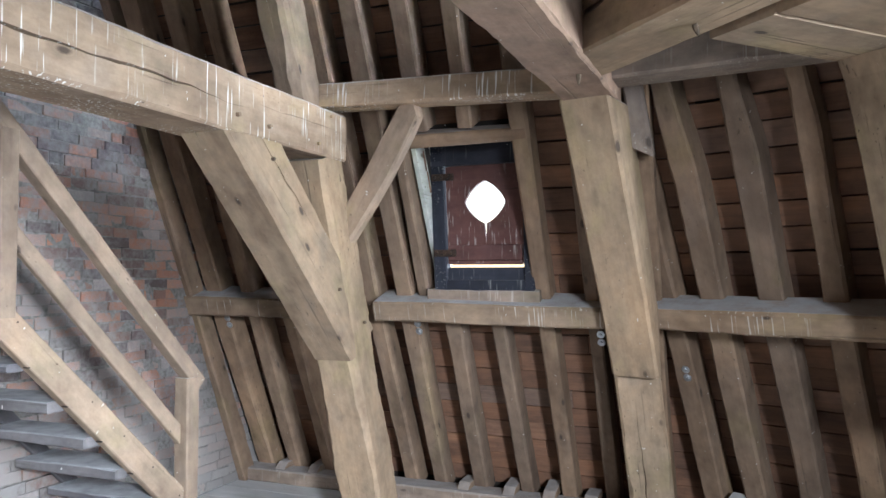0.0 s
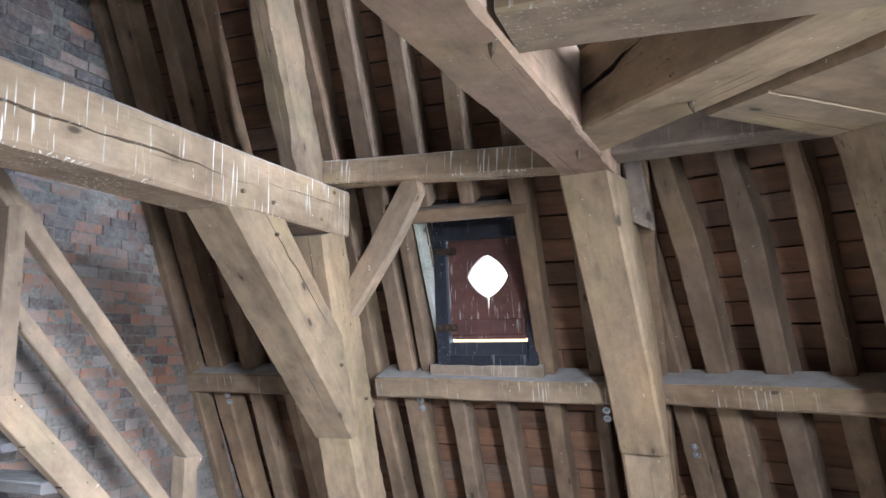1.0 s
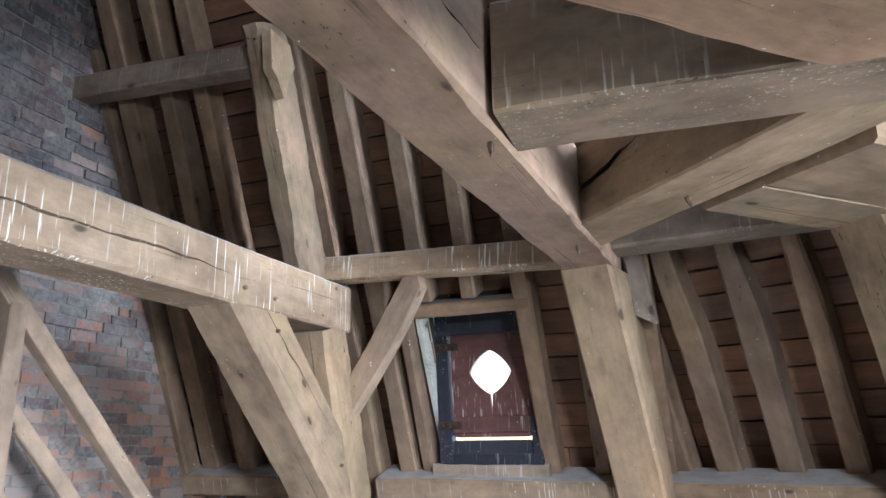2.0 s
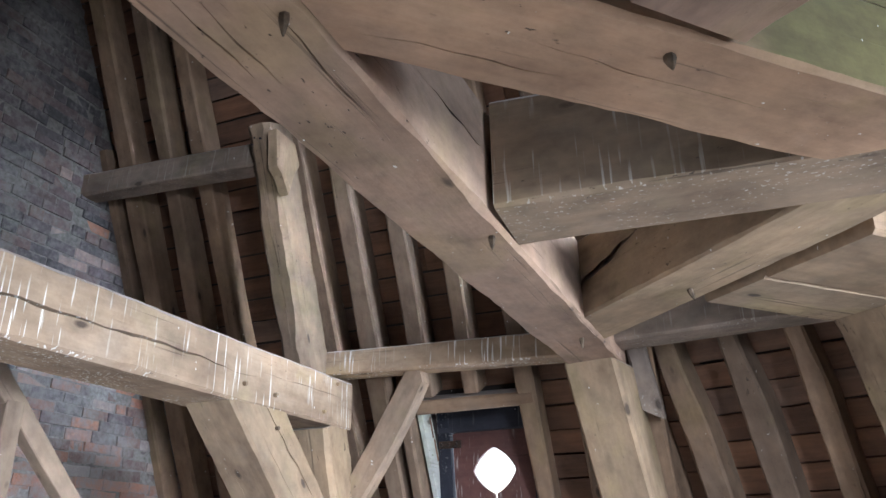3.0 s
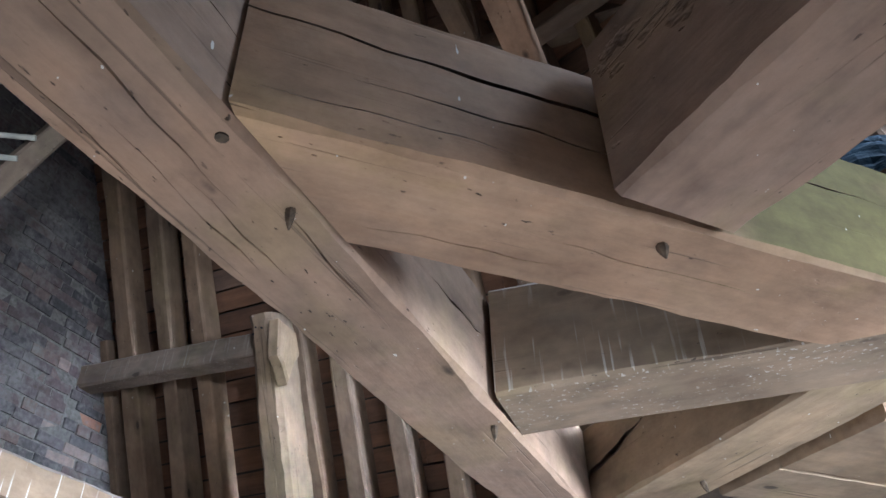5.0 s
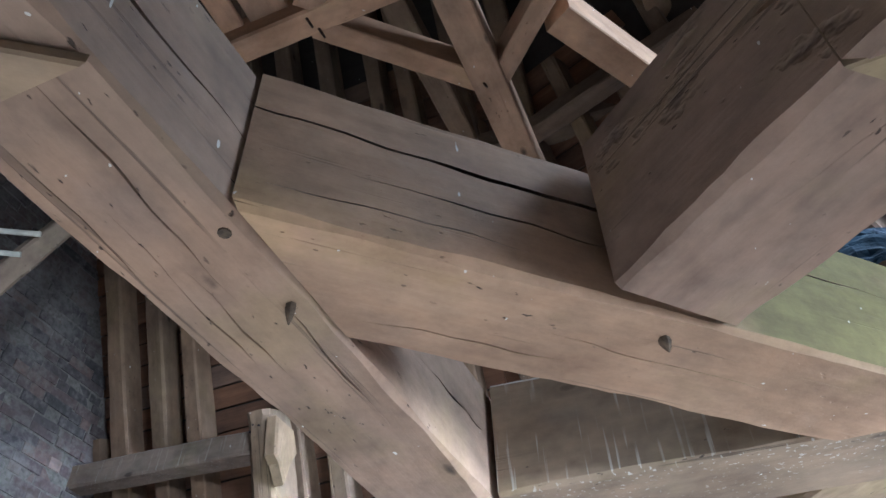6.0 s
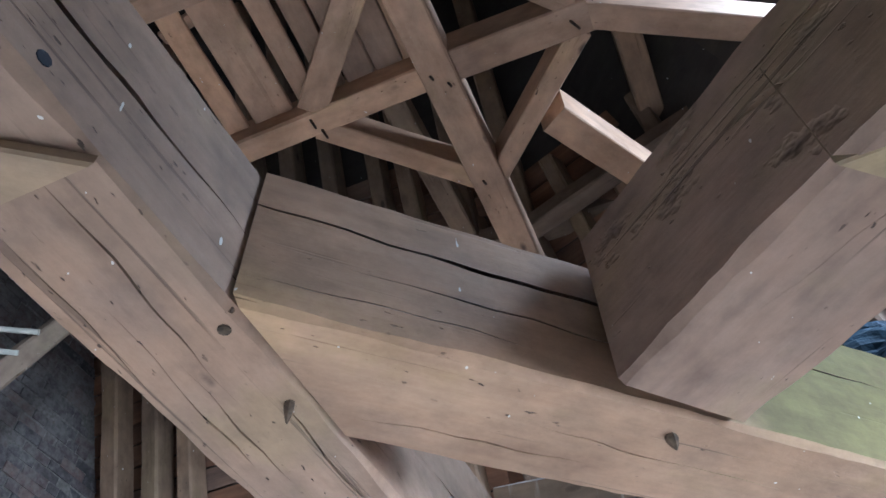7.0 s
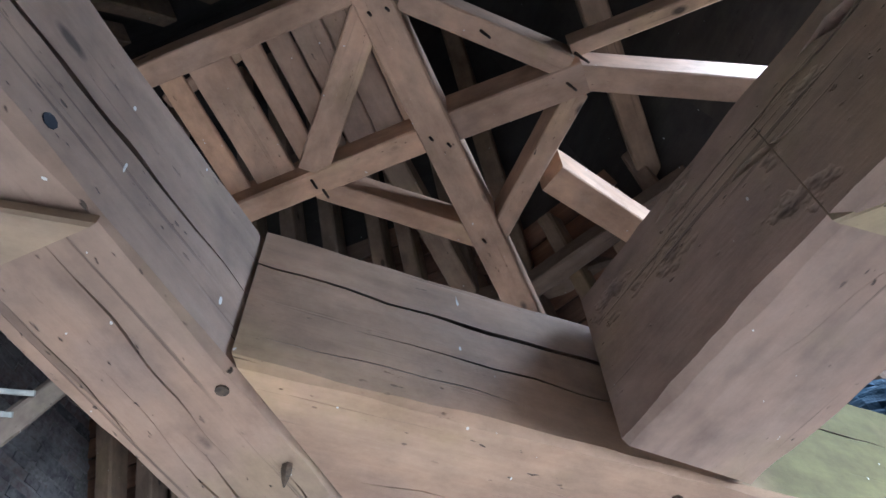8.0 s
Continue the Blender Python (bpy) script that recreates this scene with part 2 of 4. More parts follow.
# ---- building helpers ----
def finish(name, me, mat, parent=None, m=None, label=""):
    me.materials.append(mat)
    ob = new(name, me)
    if m is not None:
        ob.matrix_world = m
    if parent is not None:
        ob.parent = parent
        ob.matrix_parent_inverse = parent.matrix_world.inverted()
    if label:
        ob["label"] = label
    return ob


def frame_of(p0, p1, up=(0, 0, 1)):
    a, b = Vector(p0), Vector(p1)
    x = (b - a).normalized()
    z = Vector(up)
    z = (z - x * z.dot(x)).normalized()
    y = z.cross(x)
    return Matrix(((x.x, y.x, z.x, a.x), (x.y, y.y, z.y, a.y), (x.z, y.z, z.z, a.z), (0, 0, 0, 1))), (b - a).length


def wob(s, seed, amp):
    return amp * noise.noise(Vector((s, seed * 7.31, seed * 1.7)))


def beam(name, p0, p1, w, h, mat, up=(0, 0, 1), parent=None, seed=0, rough=0.006, cham=0.012, step=0.07, grooves=(), e0=(0, 0), e1=(0, 0), bow=0.0, label="", taper=1.0, shoulder=None, rise=0.0):
    """A hewn timber from p0 to p1 along its middle line; w across, h along up. e0, e1: how the end cuts lean with y and z.
    grooves: (face, from, to, place at from, place at to, width, depth): an open drying crack; face y-, y+, z- or z+.
    rise: how steeply the cracks of the side faces run up into the timber."""
    m, L = frame_of(p0, p1, up)
    n = max(2, int(L / (0.035 if grooves else step)) + 1)
    rings = []
    for i in range(n + 1):
        s = i / n
        d = s * L
        k = 1 + (taper - 1) * s
        hw = w / 2 * k
        hh = h / 2 * k
        off = [wob(d * 1.1 + q * 13.7, seed + q, rough) for q in range(4)]
        ch = [max(0.002, cham * (0.45 + 1.3 * abs(wob(d * 1.6 + q * 5.1, seed + 9 + q, 1.0)) + 0.9 * abs(wob(d * 8 + q * 3.7, seed + 4 + q, 1.0)))) for q in range(4)]
        yl, yr, zb, zt = -hw + off[0], hw + off[1], -hh + off[2], hh + off[3]
        if shoulder:                     # (from, to, cut): the timber is cut back on its y+ side past this place
            q = min(1, max(0, (s - shoulder[0]) / (shoulder[1] - shoulder[0])))
            yr -= shoulder[2] * q * q * (3 - 2 * q)
        corners = [((yl, zb), (yr, zb), "z-"), ((yr, zb), (yr, zt), "y+"), ((yr, zt), (yl, zt), "z+"), ((yl, zt), (yl, zb), "y-")]
        inward = {"z-": (0, 1), "y+": (-1, 0), "z+": (0, -1), "y-": (1, 0)}
        pts = []
        for q, (a, b, face) in enumerate(corners):
            a, b = Vector(a), Vector(b)
            t = (b - a).normalized()
            ca, cb = ch[q], ch[(q + 1) % 4]
            pts.append(a + t * ca)
            gs = sorted([g for g in grooves if g[0] == face], key=lambda g: g[3])
            for f, s0, s1, v0, v1, gw, gd in gs:
                u = (s - s0) / (s1 - s0)
                v = v0 + (v1 - v0) * min(1, max(0, u)) + wob(d * 2.3, seed + v0 * 9, 0.05) + wob(d * 11, seed + v0 * 5, 0.032)
                amp = math.sin(math.pi * u) if 0 < u < 1 else 0.0
                amp *= max(0.1, 0.85 + wob(d * 7, seed + 3.3, 1.1))
                c = a.lerp(b, min(0.96, max(0.04, v)))
                wv = max(0.0006, gw * amp)
                pts += [c - t * wv / 2, c + (Vector(inward[face]) + Vector((0, rise if face[0] == "y" else 0))) * gd * max(0, amp), c + t * wv / 2]
            pts.append(b - t * cb)
        bo = bow * 4 * s * (1 - s)
        ring = []
        for p in pts:
            x0 = e0[0] * p.x + e0[1] * p.y
            x1 = L + e1[0] * p.x + e1[1] * p.y
            ring.append((x0 + (x1 - x0) * s, p.x, p.y + bo))
        rings.append(ring)
    k = len(rings[0])
    verts = [v for r in rings for v in r]
    faces = [(i * k + j, i * k + (j + 1) % k, (i + 1) * k + (j + 1) % k, (i + 1) * k + j) for i in range(n) for j in range(k)]
    faces = [f[::-1] for f in faces]
    faces += [tuple(range(k)), tuple(range(n * k + k - 1, n * k - 1, -1))]
    me = bpy.data.meshes.new(name)
    me.from_pydata(verts, [], faces)
    bm = bmesh.new()
    bm.from_mesh(me)
    bmesh.ops.recalc_face_normals(bm, faces=bm.faces)
    bm.to_mesh(me)
    bm.free()
    return finish(name, me, mat, parent, m, label)


def slab(name, poly, origin, right, thick, mat, parent=None, bevel=0.012, label="", seed=0, rough=0.005, grain=(1, 0)):
    """A timber sawn to the outline poly (r, z): r runs along `right` from origin, thick is across (centred); grain: its direction in the outline."""
    r = Vector(right).normalized()
    up = Vector((0, 0, 1))
    across = up.cross(r)
    gl = math.hypot(*grain)
    ga, gb = grain[0] / gl, grain[1] / gl
    bm = bmesh.new()
    P = []
    for i, (a, b) in enumerate(zip(poly, poly[1:] + poly[:1])):
        ln = math.dist(a, b)
        k = max(1, int(ln / 0.18))
        for j in range(k):
            t = j / k
            q = wob(t * ln * 2 + i * 3.3, seed + i, rough) if 0 < j else 0
            nx, nz = (b[1] - a[1]) / ln, -(b[0] - a[0]) / ln
            P.append((a[0] + (b[0] - a[0]) * t + nx * q, a[1] + (b[1] - a[1]) * t + nz * q))
    P = [(x * ga + z * gb, -x * gb + z * ga) for x, z in P]
    lo = [bm.verts.new((x, -thick / 2, z)) for x, z in P]
    hi = [bm.verts.new((x, thick / 2, z)) for x, z in P]
    n = len(P)
    bm.faces.new(lo)
    bm.faces.new(hi[::-1])
    for i in range(n):
        bm.faces.new((lo[(i + 1) % n], lo[i], hi[i], hi[(i + 1) % n]))
    bmesh.ops.recalc_face_normals(bm, faces=bm.faces)
    rims = [e for e in bm.edges if abs(e.verts[0].co.y - e.verts[1].co.y) < 1e-6]
    bmesh.ops.bevel(bm, geom=rims, offset=bevel, segments=1, affect="EDGES")
    me = bpy.data.meshes.new(name)
    bm.to_mesh(me)
    bm.free()
    o = Vector(origin)
    lx = r * ga + up * gb
    lz = up * ga - r * gb
    m = Matrix(((lx.x, across.x, lz.x, o.x), (lx.y, across.y, lz.y, o.y), (lx.z, across.z, lz.z, o.z), (0, 0, 0, 1)))
    return finish(name, me, mat, parent, m, label)


def box_mesh(name, sx, sy, sz, bev, jitter=0.0, seed=0):
    rnd = random.Random(seed)
    bm = bmesh.new()
    bmesh.ops.create_cube(bm, size=1)
    for v in bm.verts:
        v.co = Vector((v.co.x * sx, v.co.y * sy, v.co.z * sz)) + Vector([rnd.uniform(-jitter, jitter) for _ in range(3)])
    if bev:
        bmesh.ops.bevel(bm, geom=bm.edges[:], offset=bev, segments=1, affect="EDGES")
    me = bpy.data.meshes.new(name)
    bm.to_mesh(me)
    bm.free()
    return me


def empty(name, at=(0, 0, 0)):
    ob = new(name)
    ob.location = at
    bpy.context.view_layer.update()
    return ob


def adopt(name, label, category, at, members):
    """One thing out of several timbers: an Empty at its foot with the timbers as parts."""
    ob = tagged(empty(name, at), label, category)
    for o in members:
        for key in ("category", "group", "kind"):
            if key in o:
                del o[key]
        o.parent = ob
        o.matrix_parent_inverse = ob.matrix_world.inverted()
    return ob


def peg(parent, at, normal, r=0.014, out=0.02, mat=None):
    """A wooden peg or nail standing out of a timber, or a flush disc for a dark hole."""
    bm = bmesh.new()
    bmesh.ops.create_cone(bm, cap_ends=True, segments=9, radius1=r, radius2=r * 0.75, depth=out + 0.03)
    me = bpy.data.meshes.new("peg")
    bm.to_mesh(me)
    bm.free()
    q = Vector(normal).to_track_quat("Z", "Y").to_matrix().to_4x4()
    ob = finish("peg", me, mat or PEG, None, Matrix.Translation(Vector(at) + Vector(normal).normalized() * (out / 2 - 0.015)) @ q)
    ob.parent = parent
    ob.matrix_parent_inverse = parent.matrix_world.inverted()
    return ob


# ---- the plan ----
S = radians(63)                      # pitch of the roof
COT = 1 / math.tan(S)
BASE = 5.12                          # foot line of the rafters, side one
WALL = -3.70                         # brick gable wall
TURN2 = radians(20)                  # the apse side is turned by this
CORNER = Vector((-0.175, 5.125, 0))  # foot of the apse side where its count of rafters starts


class Side:
    """A roof side: u along the foot line, z up, d behind the rafters' inner face."""

    def __init__(self, origin, a):
        self.o, self.a = Vector(origin), a
        self.e = Vector((math.cos(a), -math.sin(a), 0))
        self.out = Vector((math.sin(a), math.cos(a), 0))
        self.n = self.out * math.sin(S) + Vector((0, 0, math.cos(S)))      # outward normal
        self.up = Vector((0, 0, 1)) * math.sin(S) - self.out * math.cos(S)

    def at(self, u, z, d=0.0):
        return self.o + self.e * u + self.up * (z / math.sin(S)) + self.n * d


ONE = Side((0, BASE, 0), 0.0)
TWO = Side(CORNER, TURN2)

# ---- floor, gable wall, roof shell ----
floor = tagged(empty("floor"), kind="structure")
me = box_mesh("floor_bed", 11, 11, 0.1, 0)
finish("floor_bed", me, DARKWOOD, floor, Matrix.Translation((0.5, 1.2, -0.09)))

wall = tagged(empty("wall_west"), kind="structure")
finish("wall_core", box_mesh("wall_core", 0.3, 8.6, 8.2, 0), MORTAR, wall, Matrix.Translation((WALL - 0.1525, 1.2, 4.1)))


def opening_shell(name, side, u0, u1, z1, hole=None):
    """Outer skin as four slabs round an opening, or one slab."""
    ob = tagged(empty(name), kind="structure")
    rects = [(u0, u1, -0.1, z1)]
    if hole:
        a, b, c, d = hole
        rects = [(u0, a, -0.1, z1), (b, u1, -0.1, z1), (a, b, -0.1, c), (a, b, d, z1)]
    for a, b, c, d in rects:
        m = Matrix(((side.e.x, side.n.x, side.up.x, 0), (side.e.y, side.n.y, side.up.y, 0), (0, side.n.z, side.up.z, 0), (0, 0, 0, 1)))
        mid = side.at((a + b) / 2, (c + d) / 2, 0.25)
        finish("roof_skin", box_mesh("roof_skin", b - a, 0.06, (d - c) / math.sin(S), 0), SKIN_SHADE, ob, Matrix.Translation(mid) @ m)
    return ob


DORMER = (-1.80, -1.14, 1.40, 2.33)
roof_one = opening_shell("roof_side_one", ONE, -3.9, 0.0, 8.2, DORMER)
roof_two = opening_shell("roof_side_two", TWO, -0.4, 2.6, 8.2)
c3 = TWO.at(1.85, 0)
THREE = Side((c3.x, c3.y, 0), radians(50))
roof_three = opening_shell("roof_side_three", THREE, -0.6, 5.2, 8.2, (1.35, 3.4, 1.0, 4.5))
RIDGE_Y = 1.15
BACK = Side((0, 2 * RIDGE_Y - BASE, 0), radians(180))
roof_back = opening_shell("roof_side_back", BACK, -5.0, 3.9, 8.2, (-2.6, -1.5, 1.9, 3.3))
# the far end of the loft, behind the apse sides
east = tagged(empty("wall_east"), kind="structure")
finish("wall_core", box_mesh("wall_core", 0.2, 9, 8, 0), MORTAR, east, Matrix.Translation((4.6, 1.0, 4.0)))
# daylight: the dormer behind the camera's right shoulder, and the sky outside the hatch ahead
area("daylight_dormer", (2.05, -1.3, 2.38), (-1.9, 1.9, 0.25), 0.6, 0.8, 245.0, (0.87, 0.94, 1.0), 86)
area("daylight_side", THREE.at(2.85, 1.85, 0.1), (-2.2, 2.8, 1.60), 1.0, 0.9, 50.0, (0.85, 0.93, 1.0), 60)
area("daylight_side_high", THREE.at(1.65, 3.35, 0.1), (-2.6, 3.2, 2.85), 0.6, 0.6, 16.0, (0.78, 0.88, 1.0), 36)
area("daylight_turret", THREE.at(2.05, 4.4, 0.1), (-0.7, 1.5, 2.6), 0.7, 0.7, 19.0, (0.75, 0.88, 1.0), 100)
area("daylight_hatch", (-1.5, 4.95, 2.02), (-1.5, 4.0, 1.9), 0.75, 1.1, 70.0, (0.88, 0.95, 1.0))

# ---- rafters ----
def rafter(side, u, z0, z1, w=0.13, d=0.13, seed=0, tone=None, kick=0.0, shoulder=None):
    d += 0.045
    p0, p1 = side.at(u, z0, d / 2), side.at(u + kick, z1, d / 2)
    ob = beam("rafter", p0, p1, w, d, tone or RAFTER, up=side.n, seed=seed, rough=0.012, cham=0.012, step=0.07 if shoulder else 0.22, shoulder=shoulder)
    return tagged(ob, "weathered brown rafter carrying the roof boarding", "rafter", "rafters")


# side one: place of the foot, lean along the roof, width
LONG = [(-3.588, 0.25, 0.137), (-3.315, 0.32, 0.112), (-3.000, 0.20, 0.100), (-2.300, 0.10, 0.115), (-2.072, 0.17, 0.112),
        (-1.122, -0.03, 0.098), (-0.832, 0.0, 0.085), (-0.50, 0.0, 0.12)]
for i, (u, kick, w) in enumerate(LONG):
    rafter(ONE, u, 0.02, 7.3, w, 0.12, seed=i + 1, kick=kick)
for i, (u, kick, w) in enumerate(((-1.757, 0.02, 0.108), (-1.418, -0.02, 0.094))):
    rafter(ONE, u, 0.02, 1.42, w, 0.12, seed=21 + i, kick=kick)
for i, (u, kick, w) in enumerate(((-1.72, 0.10, 0.108), (-1.437, 0.16, 0.088))):
    rafter(ONE, u, 2.42, 7.3, w, 0.12, seed=31 + i, kick=kick)
rafter(ONE, -1.902, 1.42, 2.44, 0.072, 0.12, seed=35, kick=0.025)
# the thin rafter that stands against the brick wall, steeper than the rest
wall_rafter = beam("rafter", (WALL + 0.035, 4.95, 0.02), (WALL + 0.035, 3.17, 4.1), 0.065, 0.14, RAFTER, up=(0, 0.9, 0.4), seed=36, rough=0.012)
tagged(wall_rafter, "thin dark rafter standing against the brick wall", "rafter", "rafters")
for i, (u, kick, w) in enumerate(((0.010, 0.0, 0.135), (0.275, -0.01, 0.138), (0.600, -0.03, 0.132), (0.915, -0.05, 0.115), (1.205, -0.05, 0.115), (1.50, -0.05, 0.12))):
    rafter(TWO, u, 0.02, 5.2, w, 0.12, seed=51 + i, kick=kick, shoulder=(0.385 + 0.012 * i, 0.465 + 0.01 * i, 0.032))
for i in (0, 1, 2, 9):
    rafter(THREE, 0.1 + i * 0.42, 0.02, 4.6, 0.13, 0.12, seed=61 + i)
for i in range(16):
    u = -3.0 + i * 0.42
    if not -2.66 < u < -1.44:
        rafter(BACK, u, 0.02, 7.3, 0.13, 0.12, seed=81 + i)

# ---- purlins and plates ----
def purlin(name, p0, p1, w, h, mat, label, seed, **kw):
    return tagged(beam(name, p0, p1, w, h, mat, seed=seed, **kw), label, "purlin")


purlin("purlin", (WALL - 0.05, 4.39, 1.420), (-2.32, 4.40, 1.404), 0.27, 0.142, OAK_DUSTY, "dusty oak purlin running into the brick wall", 3, cham=0.016, up=(0, -0.30, 0.95))
purlin("purlin", (-2.2, 4.40, 1.407), (-0.62, 4.405, 1.390), 0.28, 0.132, OAK_DUSTY, "dusty oak purlin with droppings below the roof hatch", 4, cham=0.016, up=(0, -0.30, 0.95))
d0 = TWO.at(-0.22, 1.425, -0.07)
d1 = TWO.at(1.9, 1.418, -0.07)
purlin("purlin", d0, d1, 0.27, 0.126, OAK_DUSTY, "dusty oak purlin along the apse side", 5, cham=0.016, up=Vector((0, 0, 0.95)) - TWO.out * 0.30)
purlin("plate", (-2.2, 3.67, 2.603), (-0.72, 3.67, 2.556), 0.16, 0.136, OAK_STREAK, "oak plate with white droppings on its face", 6)
p0, p1 = Vector((-0.72, 3.62, 2.62)), Vector((0.75, 3.46, 2.62))
purlin("plate", p0, p1, 0.2, 0.2, OAK_GREY, "dark oak plate at the head of the apse side", 7)
purlin("purlin", (WALL - 0.05, 3.10, 3.797), (-2.33, 3.08, 3.698), 0.14, 0.148, OAK_GREY, "grey oak upper purlin between wall and post", 8)
purlin("sill", (WALL, 5.0, 0.05), (-0.5, 5.0, 0.05), 0.2, 0.1, OAK_GREY, "grey dusty sill timber on the attic floor", 9)
purlin("sill", TWO.at(0, 0.05, 0.06), TWO.at(1.6, 0.05, 0.06), 0.2, 0.1, OAK_GREY, "grey dusty sill timber on the attic floor", 10)

# ---- truss by the stair: leaning post, tie beam, brace, wind strut ----
tie = beam("tie_beam", (-2.255, 3.72, 2.375), (-2.255, -1.5, 2.375), 0.31, 0.27, OAK_STREAK, seed=12, cham=0.014,
           grooves=[("y+", 0.17, 0.62, 0.5, 0.46, 0.013, 0.05), ("y+", 0.02, 0.16, 0.62, 0.6, 0.004, 0.02)], rough=0.008)
tagged(tie, "long oak tie beam with an open crack and droppings", "tie beam")
post = beam("post", (-2.23, 4.33, 0.0), (-2.23, 3.58, 2.26), 0.26, 0.25, OAK, up=(0, -1, 0.3), seed=13, rough=0.03, cham=0.03,
            grooves=[("y+", 0.3, 0.75, 0.4, 0.5, 0.006, 0.02)])
tagged(post, "rough hewn leaning oak post with bark hollows", "post")
upper = beam("upper_post", (-2.275, 3.55, 2.5), (-2.275, 2.995, 3.84), 0.155, 0.26, OAK, up=(0, -1, 0.3), seed=14, rough=0.02, cham=0.03,
             grooves=[("z+", 0.1, 0.9, 0.55, 0.45, 0.004, 0.02)])
tagged(upper, "weathered oak upper post standing on the tie beam", "post")
corbel = slab("corbel", [(-0.20, 3.73), (-0.03, 3.73), (0.03, 3.61), (-0.01, 3.54), (-0.05, 3.40), (-0.12, 3.49), (-0.17, 3.52)], (-2.165, 3.08, 0), (0, 1, 0), 0.08, OAK, seed=17, bevel=0.012, grain=(0, 1), parent=upper)
for x, y, z in ((-2.325, 2.925, 3.70), (-2.295, 2.905, 3.725), (-2.255, 2.90, 3.71)):
    peg(upper, (x, y, z), (0, -1, -0.4), 0.007, 0.004, BLACKWOOD)
br = beam("brace", (-2.24, 2.85, 2.28), (-2.24, 3.959, 1.19), 0.262, 0.31, OAK, up=(0, 0.7, 0.7), seed=15, rough=0.008, cham=0.012, e0=(0, 1.04), e1=(0, 0.2),
          grooves=[("y-", -0.15, 0.72, 0.42, 0.16, 0.011, 0.05), ("y-", 0.1, 0.9, 0.75, 0.6, 0.004, 0.02), ("z-", 0.3, 0.95, 0.7, 0.6, 0.004, 0.02)])
tagged(br, "heavy oak knee brace pegged under the tie beam", "brace")
strut = beam("strut", (-2.19, 3.82, 1.80), (-1.645, 3.68, 2.55), 0.085, 0.15, OAK_GREEN, up=(0.8, 0, -0.6), seed=16, e0=(0, 0.35), e1=(0, -0.9), bow=0.02)
tagged(strut, "slanting wind strut between post and plate", "strut")
for y, z in ((2.74, 2.32), (2.98, 2.31), (3.42, 2.30), (3.55, 2.47)):
    peg(tie, (-2.10, y, z), (1, 0, 0), 0.013, 0.015, OAK)
peg(post, (-2.10, 3.95, 1.32), (1, 0, 0), 0.012, 0.01)
peg(br, (-2.105, 3.66, 1.52), (1, 0, 0), 0.012, 0.012)
peg(br, (-2.105, 3.02, 2.16), (1, 0, 0), 0.012, 0.012)

# ---- corner truss: post, broad brace, ceiling beam overhead ----
DX = -0.72
inward = Vector((-0.18, -0.98, 0)).normalized()
post2 = beam("post", (-0.525, 4.78, 0.0), (-0.675, 3.98, 2.5), 0.26, 0.25, OAK, up=(0.1, -1, 0.3), seed=21, rough=0.016, cham=0.02,
             grooves=[("z+", 0.05, 0.36, 0.35, 0.4, 0.006, 0.02)])
tagged(post2, "leaning oak corner post below the broad brace", "post")
br2 = slab("brace", [(0.0, 2.46), (0.235, 2.0), (0.505, 1.49), (0.715, 1.035), (0.775, 1.035), (0.735, 1.40), (0.52, 2.0), (0.30, 2.46)],
           (-0.715, 3.56, 0), (0.20, 1.0, 0), 0.265, OAK, seed=22, bevel=0.014, grain=(0.68, -1.5))
tagged(br2, "broad curved oak brace under the ceiling beam", "brace")
dek = beam("ceiling_beam", (DX + 0.027, 3.78, 2.625), (DX - 0.031, -1.5, 2.625), 0.262, 0.35, OAK_PINK, seed=23, rough=0.004, cham=0.012, rise=1.0,
           grooves=[("z-", 0.565, 0.657, 0.54, 0.62, 0.010, 0.04), ("z-", 0.53, 0.61, 0.26, 0.32, 0.007, 0.03), ("z-", 0.47, 0.56, 0.74, 0.82, 0.006, 0.02), ("z-", 0.575, 0.64, 0.12, 0.2, 0.006, 0.02), ("z-", 0.52, 0.585, 0.40, 0.44, 0.005, 0.02),
                    ("y+", 0.58, 0.85, 0.50, 0.42, 0.017, 0.06), ("y+", 0.33, 0.47, 0.62, 0.48, 0.016, 0.05), ("y+", 0.07, 0.2, 0.72, 0.55, 0.014, 0.05)])
tagged(dek, "reddish oak ceiling beam with drying cracks, spikes and dark hole discs", "ceiling beam")


def joist(name, p0, p1, w, h, mat, label, seed, z=2.625, **kw):
    ob = beam(name, (*p0, z), (*p1, z), w, h, mat, seed=seed, **kw)
    return tagged(ob, label, "trimmer beam")


XR = DX + 0.135
dirA = Vector((0.700, -0.714)).normalized()
a0 = Vector((XR + 0.012, 3.065))
A = joist("diagonal_beam", a0, a0 + dirA * 1.75, 0.275, 0.33, OAK, "diagonal oak beam notched into the ceiling beam", 24, z=2.63, e0=(-0.97, 0), rise=0.8, grooves=[("y-", -0.06, 0.30, 0.62, 0.30, 0.024, 0.05)])
B = joist("trimmer_beam", (XR + 0.010, 1.892), (1.9, 2.045), 0.30, 0.34, OAK_DUSTY, "grey oak trimmer beam tenoned into the ceiling beam", 25, z=2.632)
dirC = Vector((0.705, 0.709)).normalized()
c0 = Vector((-0.587, 0.790))
